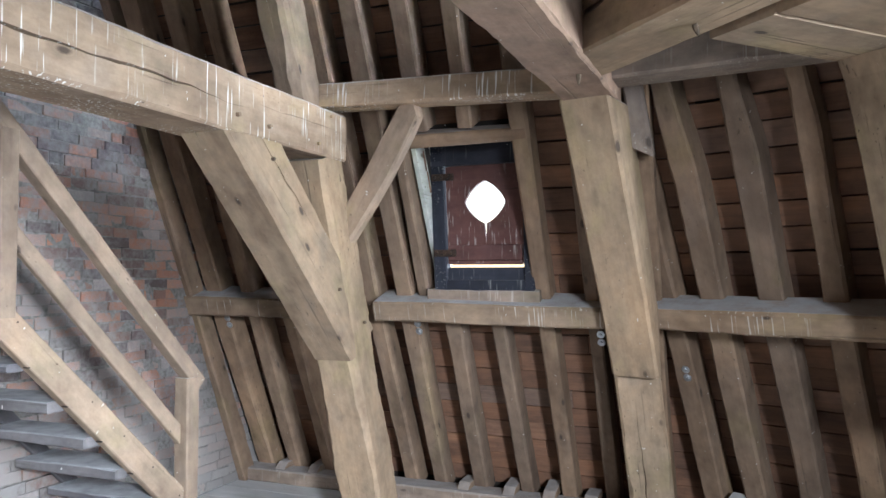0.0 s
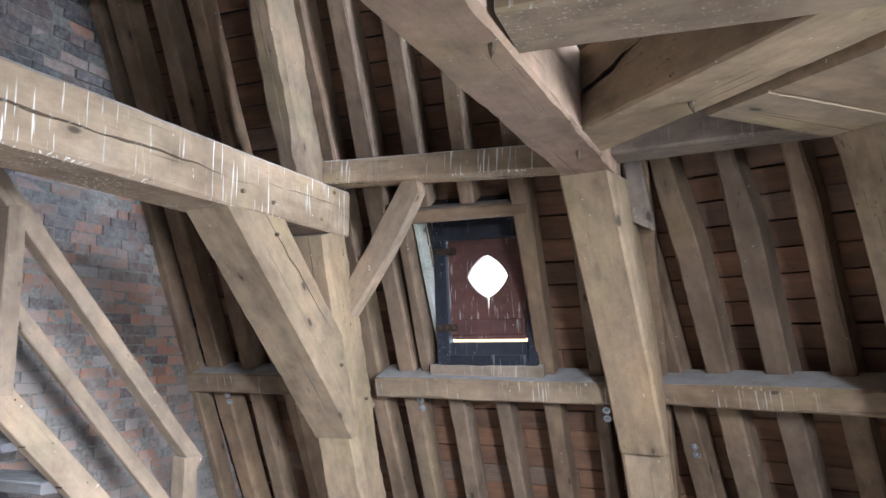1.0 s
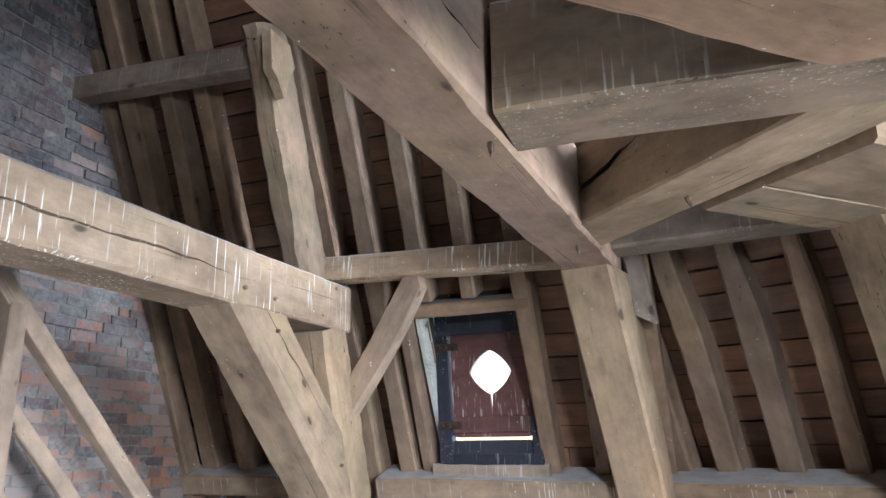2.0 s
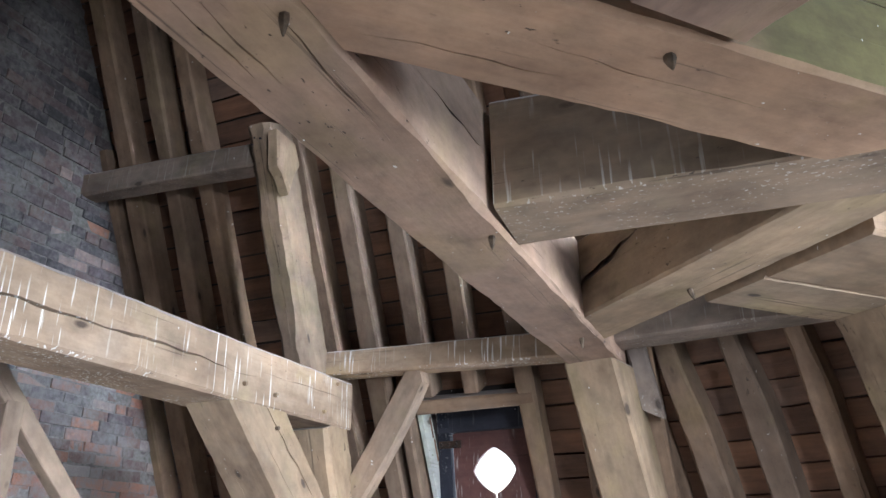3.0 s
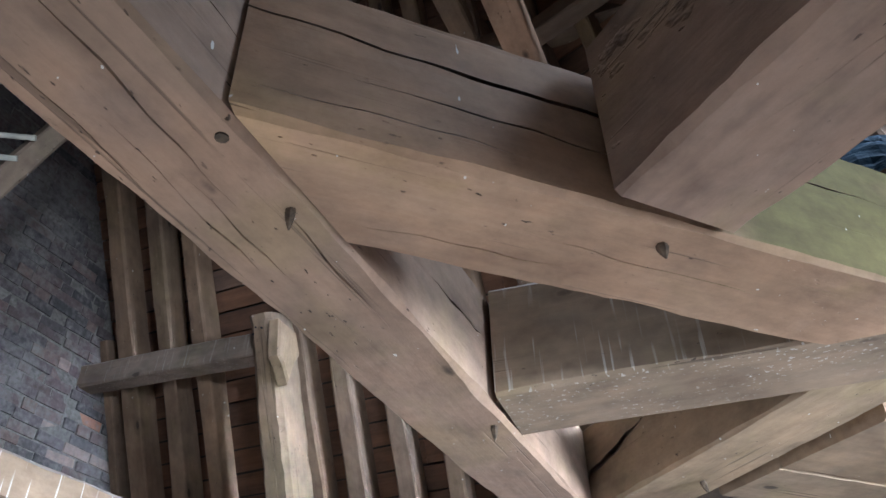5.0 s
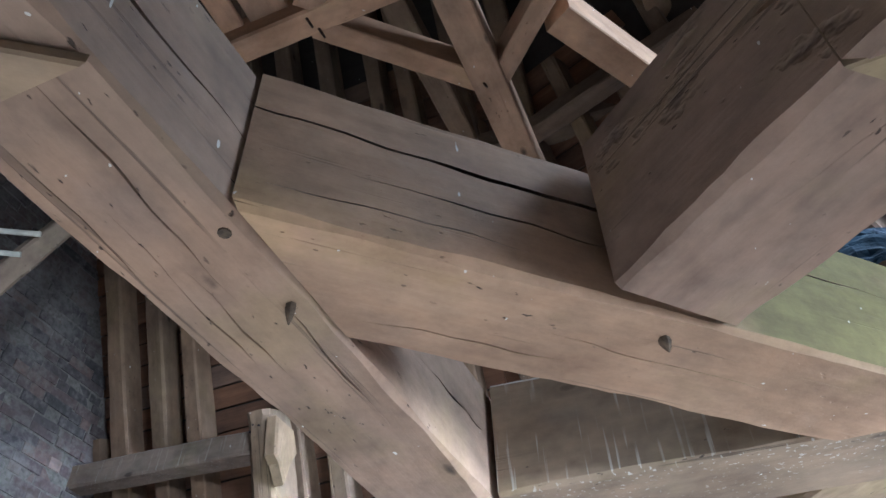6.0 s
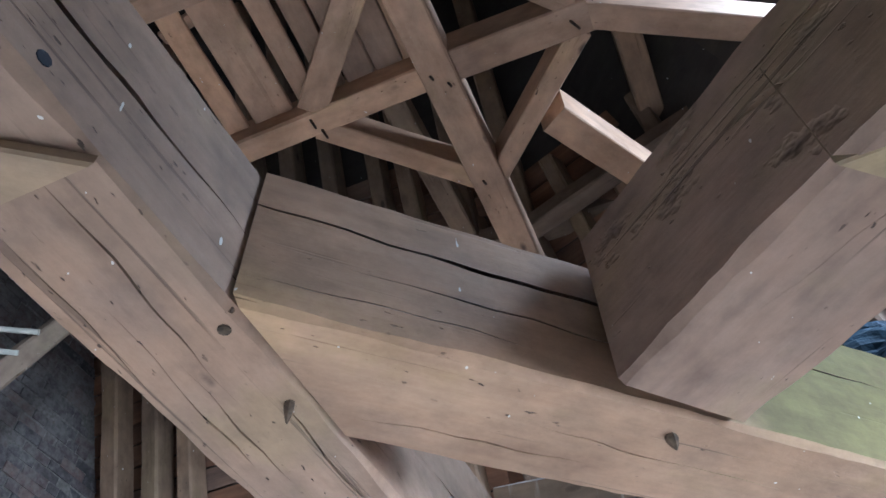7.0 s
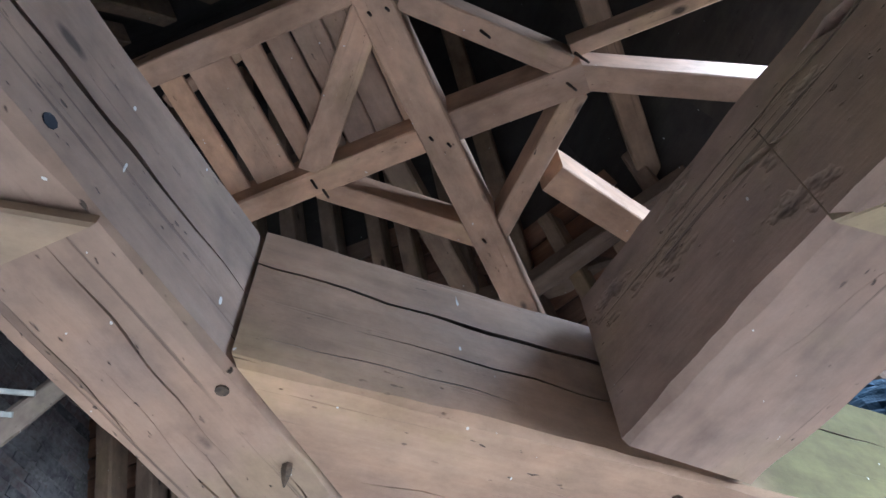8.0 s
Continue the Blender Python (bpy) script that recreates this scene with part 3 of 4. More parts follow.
C = joist("diagonal_beam", c0, c0 + dirC * 1.42, 0.275, 0.364, OAK_DAMP, "diagonal oak beam framing the turret opening", 26, z=2.633,
          e0=(1.0, 0), e1=(-1.0, 0), rise=1.1, grooves=[("y-", -0.10, 0.95, 0.30, 0.40, 0.011, 0.06), ("y-", 0.10, 0.50, 0.62, 0.66, 0.004, 0.03), ("y-", 0.02, 0.30, 0.84, 0.80, 0.003, 0.02), ("z-", 0.05, 0.4, 0.78, 0.72, 0.004, 0.015), ("z-", 0.3, 0.7, 0.45, 0.5, 0.003, 0.012)])
dirD = Vector((0.787, -0.617)).normalized()
dm = Vector((-0.012, 1.163))
D = joist("diagonal_beam", dm + dirD * 0.020, dm + dirD * 2.3, 0.289, 0.40, OAK_WORM, "algae-stained worm-eaten oak beam beside the turret opening", 27, z=2.652,
          e0=(0.06, 0), rough=0.020, cham=0.017, rise=0.7, grooves=[("y-", 0.17, 0.235, 0.42, 0.48, 0.05, 0.04), ("y-", 0.285, 0.33, 0.18, 0.22, 0.06, 0.05), ("y-", 0.115, 0.15, 0.14, 0.14, 0.05, 0.05), ("y-", 0.05, 0.5, 0.25, 0.3, 0.006, 0.02), ("z-", 0.1, 0.35, 0.35, 0.5, 0.003, 0.015)])
ed = Vector((-0.8, -0.6, 0))
ep = Vector((-0.592, 0.306, 2.432)) + Vector((-0.6, 0.8, 0)) * 0.13 + ed * 0.173
E2 = beam("scarf_plate", ep, ep + ed * 1.1, 0.26, 0.022, OAK, seed=29, e0=(-1.333, 0), cham=0.004, step=0.3)
tagged(E2, "pale oak scarf piece let into the ceiling beam", "scarf piece")
F = joist("lap_beam", (0.439, 0.852), (1.7, 0.80), 0.26, 0.30, OAK, "pale oak beam lapped under the worm-eaten beam", 38, z=2.597, e0=(1.07, 0), cham=0.005)
# Unseen beam, added to keep the dormer lamp off the diagonal beams.
G = joist("trimmer_beam", (XR, -0.78), (1.3, 0.20), 0.26, 0.52, OAK_GREY, "unseen oak trimmer added to block the dormer lamp", 39, z=2.54)


def spike(parent, at, ahead, length=0.05, r=0.011):
    """A flat hammered spike bent along the timber, dark with rust."""
    bm = bmesh.new()
    prof = [(0.0, 1.0), (0.3, 1.15), (0.7, 0.7), (1.0, 0.15)]
    rings = []
    for s_, k in prof:
        rings.append([bm.verts.new((s_ * length, math.cos(a) * r * k, math.sin(a) * r * k * 0.8 - 0.004 * s_)) for a in (0, math.pi / 3, 2 * math.pi / 3, math.pi, 4 * math.pi / 3, 5 * math.pi / 3)])
    for p_, q_ in zip(rings, rings[1:]):
        for n_ in range(6):
            bm.faces.new((p_[n_], p_[(n_ + 1) % 6], q_[(n_ + 1) % 6], q_[n_]))
    bm.faces.new(rings[0][::-1])
    bm.faces.new(rings[-1])
    me_ = bpy.data.meshes.new("spike")
    bm.to_mesh(me_)
    bm.free()
    m_, _ = frame_of(at, Vector(at) + Vector(ahead), (0, 1, 0))
    return finish("spike", me_, PEG, parent, m_, "dark hammered iron spike")


for x, y in ((-0.630, 0.845), (-0.626, 1.90), (-0.644, 3.13)):
    spike(dek, (x, y, 2.455), (0.0, 0.12, -1), 0.05, 0.010)
# Flush dark discs: the shade inside two holes of the beam, put in as colour.
peg(dek, (-0.602, 0.184, 2.50), (1, 0, 0), 0.016, 0.002, BLACKWOOD)
peg(dek, (-0.631, 0.647, 2.45), (0, 0, -1), 0.015, 0.004)
spike(C, (-0.044, 1.23, 2.452), (0.1, 0.1, -1), 0.035, 0.011)
peg(C, (-0.079, 1.293, 2.455), (0, 0, -1), 0.009, 0.003)
spike(A, (-0.15, 2.68, 2.462), (0.3, 0.2, -1), 0.045, 0.010)


beam("cheek_piece", (-0.475, 3.93, 2.24), (-0.53, 3.80, 2.72), 0.10, 0.16, OAK_GREY, up=(0, -1, 0), seed=40, e0=(0.7, 0), parent=post2)

# next truss of the apse
post3 = beam("post", (1.25, 4.15, 0.0), (0.95, 3.60, 2.5), 0.26, 0.25, OAK, up=(0.3, -1, 0.3), seed=41, rough=0.016)
tagged(post3, "leaning oak post at the turn of the apse", "post")
br3 = slab("brace", [(-0.06, 2.53), (0.02, 2.38), (0.12, 2.07), (0.42, 1.0), (0.75, 1.0), (0.5, 2.53)], (0.45, 3.27, 0), (0.65, 0.76, 0), 0.24, OAK, seed=42, grain=(0.45, -1.5))
tagged(br3, "curved oak brace at the turn of the apse", "brace")
dek3 = beam("ceiling_beam", (-0.002, 2.762, 2.605), (0.80, 3.61, 2.605), 0.30, 0.3, OAK, seed=43)
# Added beam: it hides the braced one's overlit side and keeps the corner dark.
cover_beam = beam("ceiling_beam", (0.262, 2.514, 2.608), (0.95, 3.245, 2.608), 0.42, 0.3, OAK, seed=44)
tagged(dek3, "oak beam end carried by the curved brace", "ceiling beam")
tagged(cover_beam, "broad oak beam added to cover its neighbour's overlit side", "ceiling beam")

# ---- dormer hatch in the roof ----
hatch = tagged(empty("roof_hatch", (-1.43, 4.25, 1.45)), "dark roof hatch with a diamond hole and a bright slot", "roof hatch")
HX0, HX1 = -1.80, -1.19
HZ0, HZ1 = 1.50, 2.40
lean = 0.10


def hy(z):
    return 4.36 - lean * (z - HZ0)


def hpart(name, x0, x1, z0, z1, t, mat, dy=0.0, seed=0):
    p0, p1 = ((x0 + x1) / 2, hy(z0) + dy, z0), ((x0 + x1) / 2, hy(z1) + dy, z1)
    if (x1 - x0) > (z1 - z0):
        zc = (z0 + z1) / 2
        return beam(name, (x0, hy(zc) + dy, zc), (x1, hy(zc) + dy, zc), t, z1 - z0, mat, parent=hatch, seed=seed, rough=0.003, cham=0.005)
    return beam(name, p0, p1, x1 - x0, t, mat, up=(0, -1, 0), parent=hatch, seed=seed, rough=0.003, cham=0.005)


hpart("frame_stile", HX0, HX0 + 0.08, HZ0, HZ1, 0.07, BLACKWOOD, 0, 1)
hpart("frame_stile", HX1 - 0.03, HX1 + 0.03, HZ0, HZ1, 0.07, BLACKWOOD, 0, 2)
hpart("frame_rail", HX0, HX1, HZ1 - 0.13, HZ1, 0.07, BLACKWOOD, 0.003, 3)
hpart("frame_rail", HX0, HX1, HZ0, HZ0 + 0.07, 0.07, BLACKWOOD, 0.003, 4)


def hatch_panel():
    """The shutter board with a diamond-shaped hole."""
    x0, x1, z0, z1 = HX0 + 0.085, HX1 - 0.032, HZ0 + 0.165, HZ1 - 0.13
    cx, cz, r = -1.465, 2.045, 0.108
    out, inn = [], []
    n = 96
    for i in range(n):
        a = 2 * math.pi * i / n
        c, s_ = math.cos(a), math.sin(a)
        k = min(((x1 - cx) if c > 0 else (x0 - cx)) / c if abs(c) > 1e-6 else 9, ((z1 - cz) if s_ > 0 else (z0 - cz)) / s_ if abs(s_) > 1e-6 else 9)
        out.append((cx + c * k, cz + s_ * k))
        # Drawn wider and rounder than a plain diamond, to take in the glare.
        rr = r / ((abs(c) ** 1.4 + abs(s_) ** 1.4) ** (1 / 1.4)) * 1.2
        if i == 72:
            rr = 0.27
        inn.append((cx + c * rr, cz + s_ * rr))
    verts, faces = [], []
    for y in (0.0, 0.025):
        verts += [(x, hy(z) + y, z) for x, z in out] + [(x, hy(z) + y, z) for x, z in inn]
    for i in range(n):
        j = (i + 1) % n
        faces += [(i, j, n + j, n + i), (2 * n + i, 3 * n + i, 3 * n + j, 2 * n + j), (n + i, n + j, 3 * n + j, 3 * n + i), (i, 2 * n + i, 2 * n + j, j)]
    me = bpy.data.meshes.new("shutter")
    me.from_pydata(verts, [], faces)
    bm = bmesh.new()
    bm.from_mesh(me)
    bmesh.ops.recalc_face_normals(bm, faces=bm.faces)
    bm.to_mesh(me)
    bm.free()
    return finish("shutter", me, HATCHWOOD, hatch, None, "dark red-brown board with a diamond hole")


hatch_panel()
hpart("shutter_board", HX0 + 0.085, HX1 - 0.03, HZ0 + 0.06, HZ0 + 0.147, 0.03, BLACKWOOD, 0.0, 6)
hpart("ledge_board", HX0 + 0.10, HX1 - 0.04, HZ0 + 0.19, HZ0 + 0.285, 0.02, HATCHWOOD, -0.022, 7)
for z in (HZ0 + 0.235, HZ1 - 0.20):
    hp_ = beam("strap_hinge", (HX0 + 0.01, hy(z) - 0.045, z), (HX0 + 0.15, hy(z) - 0.04, z), 0.012, 0.04, IRON, parent=hatch, seed=8, rough=0.004, cham=0.003)
    for k in range(3):
        peg(hp_, (HX0 + 0.03 + 0.045 * k, hy(z) - 0.052, z), (0, -1, 0), 0.012, 0.008, IRON)
# cheeks, head and sill of the dormer
def cheek(name, x, mat):
    poly = [(BASE - 1.42 * COT + 0.10, 1.42), (4.66, 1.42), (4.42, 2.44), (BASE - 2.44 * COT + 0.10, 2.44)]
    ob = slab(name, poly, (x, 0, 0), (0, 1, 0), 0.03, mat, parent=hatch, bevel=0.003)
    ob["label"] = "pale painted dormer cheek"
    return ob


cheek("cheek", HX0 - 0.018, CHEEK)
cheek("cheek", HX1 + 0.045, CHEEK)
beam("head_board", (HX0 - 0.05, 4.24, 2.413), (HX1 + 0.06, 4.24, 2.413), 0.5, 0.03, BLACKWOOD, parent=hatch, seed=9)
beam("sill_board", (HX0 - 0.05, 4.47, 1.470), (HX1 + 0.06, 4.47, 1.470), 0.3, 0.09, OAK_GREY, parent=hatch, seed=10)
head = beam("trimmer", ONE.at(-1.84, 2.366, 0.05), ONE.at(-1.10, 2.366, 0.05), 0.08, 0.10, RAFTER, up=ONE.n, seed=11)
tagged(head, "short oak trimmer above the roof hatch", "trimmer")

# ---- open stair along the brick wall ----
stair = tagged(empty("stair", (-3.25, 3.4, 0)), "steep open wooden stair with rail along the wall", "stair")
SX = -2.9


def flight(name, x, y0, z0, y1, z1, w, h, mat, seed, label=""):
    return beam(name, (x, y0, z0), (x, y1, z1), w, h, mat, parent=stair, seed=seed, rough=0.004, cham=0.005, label=label)


flight("stringer", SX, 3.60, 0.06, 1.0, 2.60, 0.05, 0.135, STAIRWOOD, 71)
flight("stringer", WALL + 0.06, 3.58, 0.055, 1.0, 2.78, 0.04, 0.075, DARKWOOD, 72, "dark dusty stringer against the wall")
flight("handrail", SX, 3.44, 0.985, 1.2, 3.27, 0.07, 0.085, STAIRWOOD, 73)
flight("mid_rail", SX - 0.02, 3.38, 0.655, 1.1, 2.98, 0.035, 0.075, STAIRWOOD, 74)
beam("newel", (SX, 3.36, 0), (SX, 3.36, 1.03), 0.095, 0.095, STAIRWOOD, up=(0, 1, 0), parent=stair, seed=75, rough=0.003, cham=0.006)
beam("newel", (SX, 2.22, 1.42), (SX, 2.22, 2.22), 0.085, 0.085, STAIRWOOD, up=(0, 1, 0), parent=stair, seed=76, rough=0.003, cham=0.006)
for i in range(12):
    z = 0.2 + 0.2 * i
    y = 3.60 - z * 1.0
    if z < 2.65:
        beam("tread", (WALL + 0.085, y, z), (SX - 0.025, y, z), 0.25, 0.045, DARKWOOD, parent=stair, seed=77 + i, rough=0.014, cham=0.007, label="dusty worn tread")
        for k in (0.08, -0.06):
            peg(stair, (SX + 0.025, y + k, z), (1, 0, 0), 0.005, 0.004, IRON)

# ---- turret framing above the opening ----
TZ = 4.2
TX, TY = -0.45, 1.17


def pine(name, p0, p1, w, h, label, seed, z=TZ, z1=None, mat=None, **kw):
    ob = beam(name, (p0[0], p0[1], z), (p1[0], p1[1], z if z1 is None else z1), w, h, mat or PINE, seed=seed, rough=0.004, cham=0.006, **kw)
    return tagged(ob, label, "turret timber")


NEW = "fresh pine cross beam of the turret base"
BRACE = "fresh pine corner brace in the turret"
turret_cross = pine("cross_beam", (-1.34, 1.138), (-0.42, 1.142), 0.106, 0.16, NEW, 101)
pine("cross_beam", (-0.44, 1.135), (0.135, 1.155), 0.125, 0.16, NEW, 100)
pine("cross_beam", (-0.432, 0.25), (-0.434, 2.30), 0.132, 0.16, NEW, 102, z=TZ - 0.03)
pine("corner_brace", (-0.935, 1.09), (-0.46, 0.625), 0.113, 0.13, BRACE, 103, z=TZ - 0.012)
pine("corner_brace", (-0.945, 1.165), (-0.46, 1.65), 0.092, 0.13, BRACE, 104, z=TZ - 0.012)
pine("corner_brace", (0.09, 1.20), (-0.40, 1.665), 0.085, 0.13, BRACE, 105, z=TZ - 0.012)
pine("corner_brace", (-0.35, 0.635), (0.09, 1.10), 0.088, 0.13, BRACE, 106, z=TZ - 0.012)
pine("rail", (-1.5, 0.508), (-0.45, 0.552), 0.086, 0.14, "pine rail of the turret base", 107, z=TZ - 0.01)
pine("beam", (0.115, 1.150), (1.2, 1.745), 0.098, 0.15, "pine beam with a daylit end", 108)
pine("beam", (0.12, 1.060), (0.95, 1.085), 0.055, 0.10, "pine beam of the turret base", 109, z=TZ + 0.01)
pine("stub", (-0.105, 1.495), (0.32, 2.19), 0.125, 0.16, "sawn-off pine beam end", 110, z=TZ + 0.0)
# boards between the rails: place, width, rise above the first ones
for i, (x, w, dz) in enumerate(((-1.262, 0.098, 0), (-1.098, 0.168, 0), (-0.938, 0.083, 0), (-0.836, 0.092, 0.03), (-0.722, 0.116, 0.03), (-0.602, 0.110, 0.03), (-0.488, 0.108, 0.03))):
    pine("slat", (x + 0.012, 0.54), (x - 0.012, 1.14), w, 0.025, "pine slat board between turret rails", 111 + i, z=TZ + 0.025 + dz, mat=PINE if i < 3 else OAK_PINK)
pine("slat_bar", (-1.32, 0.655), (-0.95, 0.60), 0.05, 0.03, "narrow pine bar across the slats", 119, z=TZ + 0.045)

ob = beam("collar_beam", (-0.62, 2.57, 4.85), (0.5, 2.20, 4.85), 0.11, 0.12, RAFTER, seed=120)
tagged(ob, "dark oak collar beam high in the roof", "collar beam")
for i, (x0, y0, x1, y1, z) in enumerate(((-2.2, 2.6, 1.2, 2.7, 5.0), (-2.0, 0.2, 1.6, 0.1, 5.3), (-0.9, -0.6, -0.85, 2.9, 5.1), (0.3, -0.6, 0.35, 2.9, 5.15), (-1.6, 1.7, 1.4, 2.0, 5.7))):
    ob = beam("collar_beam", (x0, y0, z), (x1, y1, z), 0.13, 0.15, RAFTER, seed=121 + i)
    tagged(ob, "dark oak collar beam high in the roof", "collar beam")

for x, y in ((-0.95, 1.12), (-0.93, 1.175), (-0.47, 1.12), (-0.42, 1.17), (0.07, 1.15), (-0.47, 0.62), (-0.41, 0.63), (-0.14, 0.85), (-0.46, 1.62), (0.14, 1.07)):
    ob = peg(turret_cross, (x, y, TZ - 0.085), (0.4, 0.3, -1), 0.006, 0.05, IRON)
    ob.name = "nail"

for o in [o for o in scene.objects if o.get("category") == "turret timber"]:
    o["part_of_turret"] = 1
turret = adopt("turret_frame", "fresh pine framing of a roof turret above the opening", "turret frame", (TX, TY, TZ - 0.1), [o for o in scene.objects if "part_of_turret" in o])
for o in turret.children:
    del o["part_of_turret"]
adopt("roof_truss", "old oak roof truss with tie beam, leaning posts and brace", "roof truss", (-2.23, 4.33, 0), [tie, post, upper, br])
adopt("roof_truss", "old oak corner truss with broad brace and long ceiling beam", "roof truss", (-0.5, 4.78, 0), [post2, br2, dek])
adopt("roof_truss", "oak apse truss with curved brace beside the plate", "roof truss", (1.25, 4.15, 0), [post3, br3, dek3])

# ---- odds and ends ----
ladder = beam("loft_rail", (-2.62, 1.35, 3.4), (-2.6, 1.72, 4.45), 0.10, 0.09, STAIRWOOD, up=(1, 0, 0), seed=131)
tagged(ladder, "pale pine rail standing high by the gable wall", "rail")
for i, (y, z) in enumerate(((1.42, 3.86), (1.46, 4.02))):
    ob = beam("white_batten", (-2.75, y - 0.1, z - 0.02), (-2.55, y + 0.05, z), 0.03, 0.03, CHEEK, seed=133 + i)
    tagged(ob, "white painted batten resting on the loft rail", "batten")


def tarp_mat():
    m, nt, b = nodes("blue_sheet", 0.85)
    n = noise_of(nt, mapped(nt, (9, 9, 9)), 1.0, 4)
    nt.links.new(ramp(nt, n, (0.35, (0.004, 0.012, 0.022)), (0.65, (0.018, 0.048, 0.080))), b.inputs["Base Color"])
    bump(nt, b, n, 0.9, 0.02)
    return m


TARP = tarp_mat()


def tarp():
    """A crumpled sheet pinned behind the trimmers."""
    n = 14
    verts, faces = [], []
    for s_ in (0, 1):
        for i in range(n + 1):
            for j in range(n + 1):
                u, v = i / n, j / n
                d = 0.03 * noise.noise(Vector((u * 4, v * 3, 1.3))) + 0.025 * noise.noise(Vector((u * 11, v * 9, 4.1)))
                q = Vector((0.49, 1.90, 2.98)) + Vector((0.45, 0.05, 0)) * u + Vector((0.0, 0.10, 0.22)) * v + Vector((0, -1, 0.5)) * (d - s_ * 0.004)
                verts.append(q)
    k = (n + 1) ** 2
    for s_ in (0, 1):
        for i in range(n):
            for j in range(n):
                a = s_ * k + i * (n + 1) + j
                f = (a, a + n + 1, a + n + 2, a + 1)
                faces.append(f if s_ else f[::-1])
    me = bpy.data.meshes.new("plastic_sheet")
    me.from_pydata(verts, [], faces)
    return tagged(finish("plastic_sheet", me, TARP), "crumpled blue plastic sheet above the trimmer beam", "plastic sheet")


tarp()

# small wedges at the rafter feet
for i, u in enumerate((-3.36, -3.07, -2.72, -1.85, -1.52, -1.24, -0.96)):
    p = ONE.at(u, 0.1, -0.02)
    ob = slab("foot_block", [(-0.16, 0), (0.06, 0), (0.06, 0.05 + 0.015 * (i % 3)), (-0.10, 0.045)], (p.x, 5.10, 0.1), (0, 1, 0), 0.09, RAFTER, seed=i, bevel=0.004)
    tagged(ob, "small wooden block on the sill between rafters", "block", "rafter foot blocks")
for i, u in enumerate((0.17, 0.47, 0.78)):
    p = TWO.at(u, 0.1, -0.1)
    ob = slab("foot_block", [(-0.16, 0), (0.06, 0), (0.06, 0.16), (-0.04, 0.13)], (p.x, p.y, 0.1), TWO.out, 0.1, FLOORWOOD, seed=i + 9, bevel=0.004)
    tagged(ob, "pale wooden block on the sill between rafters", "block", "rafter foot blocks")


def bolt_pair(side, u, z):
    at = side.at(u, z, 0)
    for k in (0, 1):
        bm = bmesh.new()
        bmesh.ops.create_cone(bm, cap_ends=True, segments=12, radius1=0.024, radius2=0.024, depth=0.006)
        bmesh.ops.create_cone(bm, cap_ends=True, segments=6, radius1=0.012, radius2=0.011, depth=0.03)
        me = bpy.data.meshes.new("bolt")
        bm.to_mesh(me)
        bm.free()
        q = (-side.n).to_track_quat("Z", "Y").to_matrix().to_4x4()
        ob = finish("bolt", me, ZINC, None, Matrix.Translation(at + side.up * (0.055 * k) - side.n * 0.004) @ q)
        tagged(ob, "galvanised bolt with washer in a rafter", "bolt", "rafter bolts")


def zinc_mat():
    m, nt, b = nodes("zinc", 0.45)
    n = noise_of(nt, mapped(nt, (90, 90, 90)), 1.0, 3)
    nt.links.new(ramp(nt, n, (0.3, (0.45, 0.46, 0.48)), (0.7, (0.65, 0.66, 0.68))), b.inputs["Base Color"])
    b.inputs["Metallic"].default_value = 0.9
    return m


ZINC = zinc_mat()
bolt_pair(ONE, -0.80, 1.20)
bolt_pair(ONE, -1.98, 1.235)
bolt_pair(ONE, -3.49, 1.24)
bolt_pair(TWO, 0.03, 1.0)

# ---- floor boards ----
rnd = random.Random(7)
fl = [box_mesh("floor_board", 1, 0.2, 0.035, 0.0, 0.0015, k) for k in range(4)]
for m_ in fl:
    m_.materials.append(FLOORWOOD)
y = -2.5
row = 0
while y < 5.2:
    w = 0.2 + 0.05 * rnd.random()
    x = -3.7
    while x < 3.2:
        L = min(1.6 + 1.6 * rnd.random(), 3.2 - x)
        ob = new("plank", fl[row % 4])
        ob.matrix_world = Matrix.Translation((x + L / 2, y + w / 2, -0.0195 + 0.003 * rnd.random())) @ Matrix.Diagonal((L - 0.004, (w - 0.006) / 0.2, 1, 1))
        ob.parent = floor
        x += L
    y += w
    row += 1


# ---- bricks of the gable wall ----
def gather(boxes, name, mat, parent):
    """Many small blocks in one mesh: (matrix, size) each."""
    verts, faces = [], []
    for m, (a, b, c) in boxes:
        k = len(verts)
        for x, y_, z in ((-1, -1, -1), (1, -1, -1), (1, 1, -1), (-1, 1, -1), (-1, -1, 1), (1, -1, 1), (1, 1, 1), (-1, 1, 1)):
            verts.append(m @ Vector((x * a / 2, y_ * b / 2, z * c / 2)))
        faces += [tuple(k + q for q in f) for f in ((3, 2, 1, 0), (4, 5, 6, 7), (0, 1, 5, 4), (1, 2, 6, 5), (2, 3, 7, 6), (3, 0, 4, 7))]
    me = bpy.data.meshes.new(name)
    me.from_pydata(verts, [], faces)
    ob = finish(name, me, mat, parent)
    return tagged(ob, kind="stuff")


rnd = random.Random(11)
brick_meshes = []
for k in range(8):
    bme = box_mesh("brick", 0.05, 1, 1, 0.0, 0.0, k)
    bm = bmesh.new()
    bm.from_mesh(bme)
    bmesh.ops.subdivide_edges(bm, edges=[e for e in bm.edges if abs(e.verts[0].co.y - e.verts[1].co.y) > 0.5], cuts=2)
    for v in bm.verts:
        v.co.y += rnd.uniform(-0.022, 0.022)
        v.co.z += rnd.uniform(-0.06, 0.06)
        v.co.x += rnd.uniform(-0.004, 0.004)
    bm.to_mesh(bme)
    bm.free()
    bme.materials.append(BRICK)
    brick_meshes.append(bme)
HOLES = ((2.75, 4.05), (2.62, 3.62))
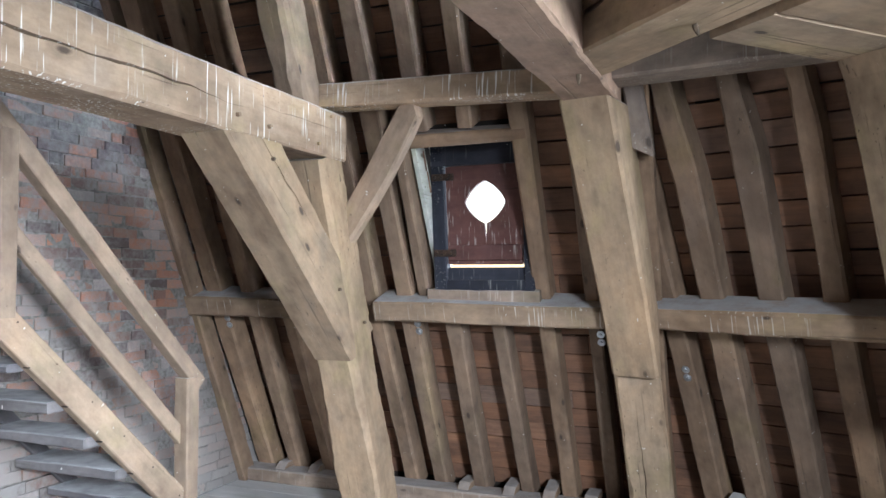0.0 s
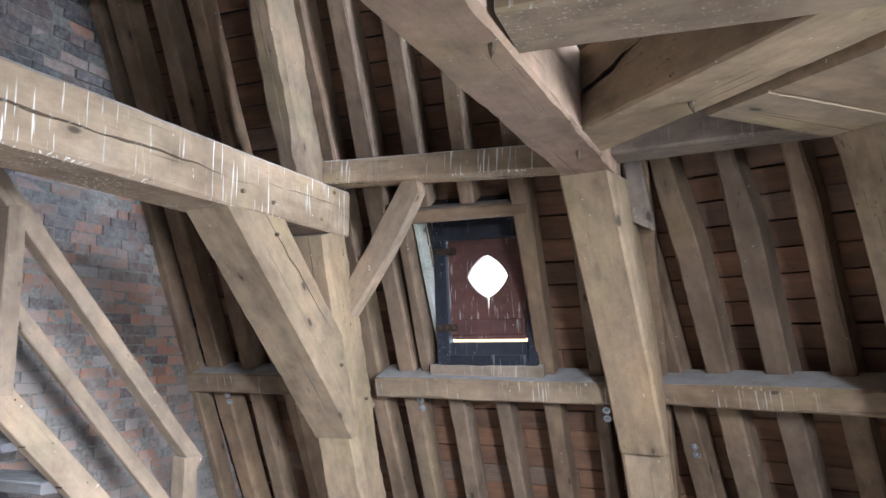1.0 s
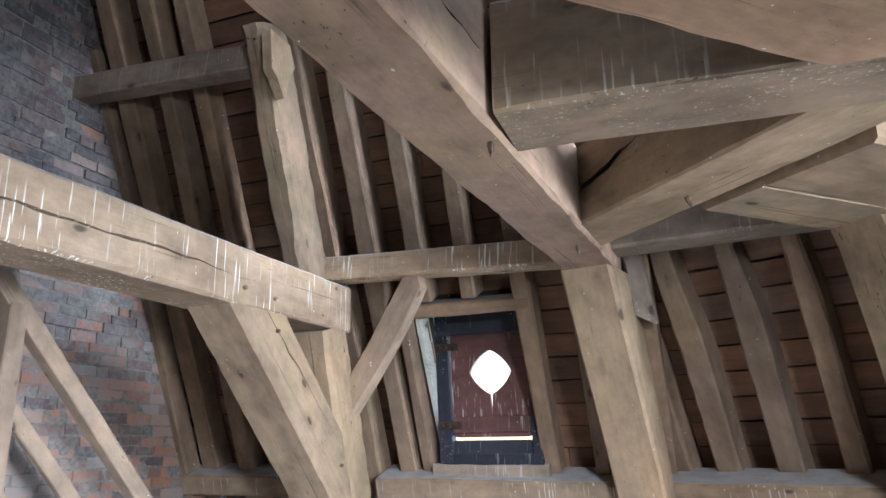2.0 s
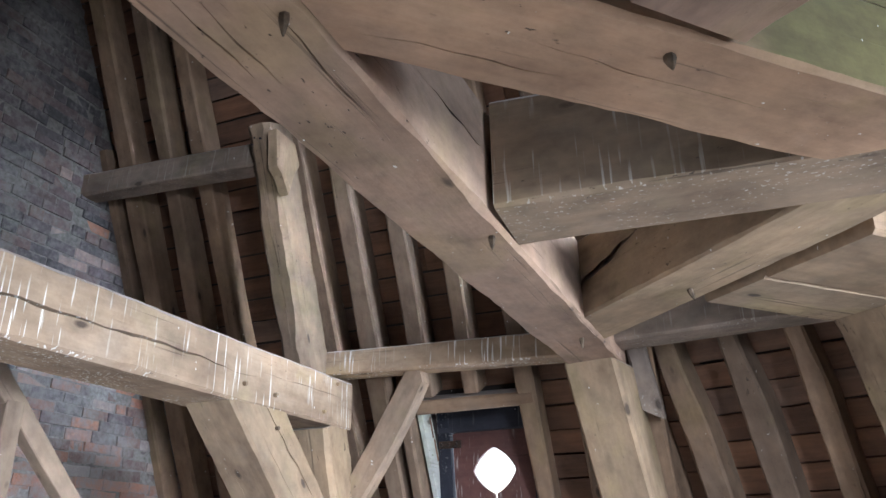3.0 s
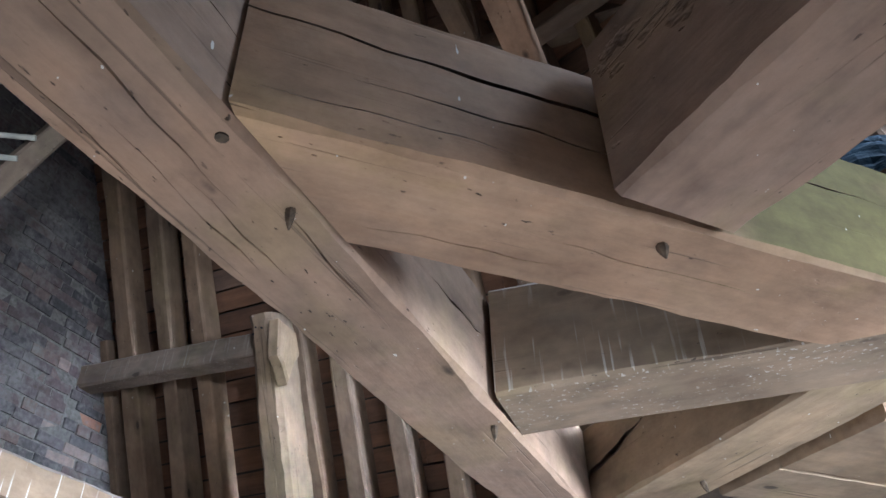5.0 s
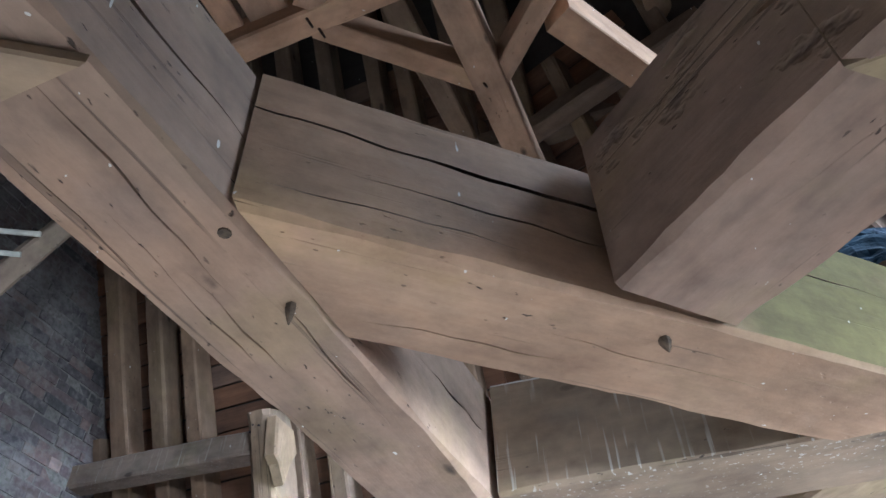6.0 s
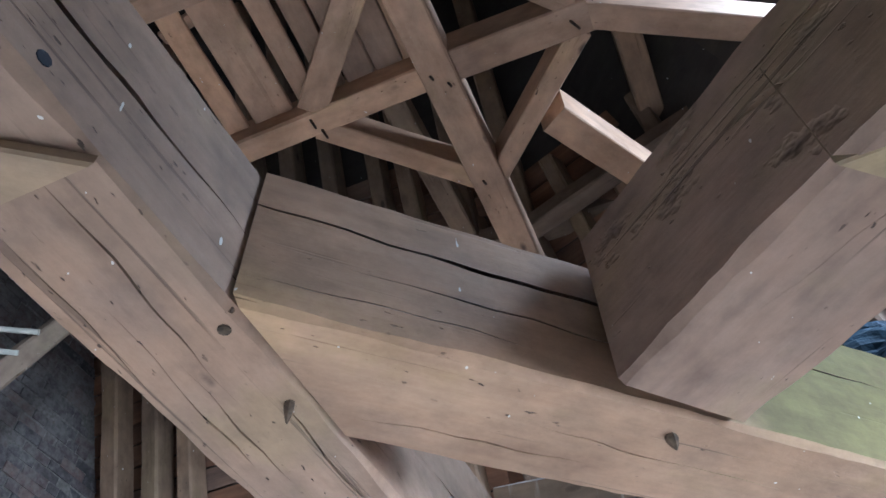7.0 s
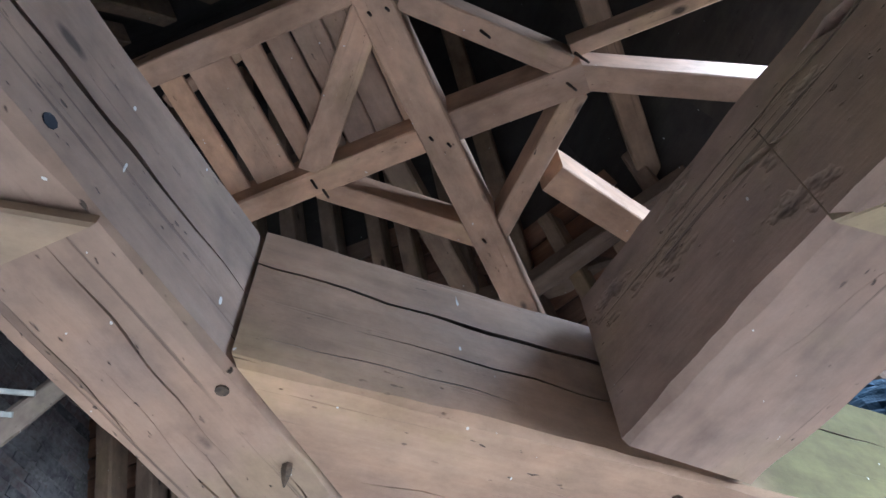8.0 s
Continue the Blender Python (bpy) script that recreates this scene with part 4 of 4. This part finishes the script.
rest, count, row, z = [], 0, 0, 0.0
while z < 6.4:
    h = 0.067 + rnd.uniform(-0.007, 0.007)
    y = -0.6 + (0.06 if row % 2 else 0.0) + rnd.uniform(-0.02, 0.02)
    sag = rnd.uniform(-0.004, 0.004)
    while y < BASE - z * COT + 0.1:
        L = (0.205 if (row + int(y * 7)) % 3 else 0.10) + rnd.uniform(-0.014, 0.014)
        m = Matrix.Translation((WALL - 0.021 + rnd.uniform(-0.008, 0.009), y + L / 2, z + h / 2 + sag + 0.012 * math.sin(y * 1.7 + z) + rnd.uniform(-0.004, 0.004))) @ pose(0, 0, 0, rnd.uniform(-2.2, 2.2), rnd.uniform(-2, 2), rnd.uniform(-2, 2))
        size = (0.05, L - rnd.uniform(0.003, 0.016), h - rnd.uniform(0.004, 0.012))
        if any(abs(y + L / 2 - a) < 0.11 and abs(z + h / 2 - c) < 0.033 for a, c in HOLES):
            pass
        elif 2.55 < y < 4.6 and 0.55 < z < 2.2 and count < 300:
            ob = new("brick", brick_meshes[rnd.randrange(8)])
            ob.matrix_world = m @ Matrix.Diagonal((1, size[1], size[2], 1))
            ob.parent = wall
            count += 1
        else:
            rest.append((m, size))
        y += L
    z += h
    row += 1
# Upper bricks get the shade-darkened tones, mixed in unevenly round the change.
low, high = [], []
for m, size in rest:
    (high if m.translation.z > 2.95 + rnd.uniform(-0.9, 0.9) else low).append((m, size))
gather(low, "brickwork", BRICK, wall)
gather(high, "brickwork", BRICK_GREY_SHADED, wall)
# Thin black plates stand in for the shade inside the putlog holes.
for a, c in HOLES:
    ob = finish("putlog_hole", box_mesh("putlog_hole", 0.006, 0.17, 0.06, 0.002), BLACKWOOD, wall, Matrix.Translation((WALL - 0.013, a, c)))


# ---- boarding behind the rafters ----
def board(side, parent, cu, cz, L):
    """One sawn board nailed across the rafters, its edges a little uneven."""
    verts, faces = [], []
    h = 0.131 + rnd.uniform(-0.004, 0.002)
    k = max(2, int(L / 0.4))
    for i in range(k + 1):
        x = -L / 2 + L * i / k
        a, b = rnd.uniform(-0.003, 0.003), rnd.uniform(-0.003, 0.003)
        verts += [(x, -0.01, -h / 2 + a), (x, 0.01, -h / 2 + a), (x, 0.01, h / 2 + b), (x, -0.01, h / 2 + b)]
    for i in range(k):
        for q in range(4):
            faces.append((i * 4 + q, i * 4 + (q + 1) % 4, i * 4 + 4 + (q + 1) % 4, i * 4 + 4 + q))
    faces += [(3, 2, 1, 0), (k * 4, k * 4 + 1, k * 4 + 2, k * 4 + 3)]
    me = bpy.data.meshes.new("board")
    me.from_pydata(verts, [], [f[::-1] for f in faces])
    basis = Matrix(((side.e.x, side.n.x, side.up.x, 0), (side.e.y, side.n.y, side.up.y, 0), (0, side.n.z, side.up.z, 0), (0, 0, 0, 1)))
    at = side.at(cu, cz, 0.195 + rnd.uniform(-0.003, 0.003))
    ob = finish("board", me, BOARDING, None, Matrix.Translation(at) @ basis @ pose(0, 0, 0, -2.5 + rnd.uniform(-0.8, 0.8), rnd.uniform(-0.15, 0.15), 0))
    ob.parent = parent


def boards(side, parent, u0, u1, z0, z1, hole=None):
    z = z0
    while z < z1:
        u = u0 - rnd.uniform(0, 1.4)
        while u < u1:
            w = rnd.uniform(2.6, 4.2)
            cz = z + 0.06
            a, b = max(u, u0), min(u + w, u1)
            cut = hole and hole[2] - 0.05 < cz < hole[3] + 0.06
            for p, q in (((a, min(b, hole[0])), (max(a, hole[1]), b)) if cut else ((a, b),)):
                if q - p > 0.06:
                    board(side, parent, (p + q) / 2, cz, q - p - 0.004)
            u += w
        z += 0.142 * math.sin(S)


boards(ONE, roof_one, -3.8, -0.05, 0.0, 5.6, DORMER)
boards(TWO, roof_two, -0.3, 2.0, 0.0, 5.2)
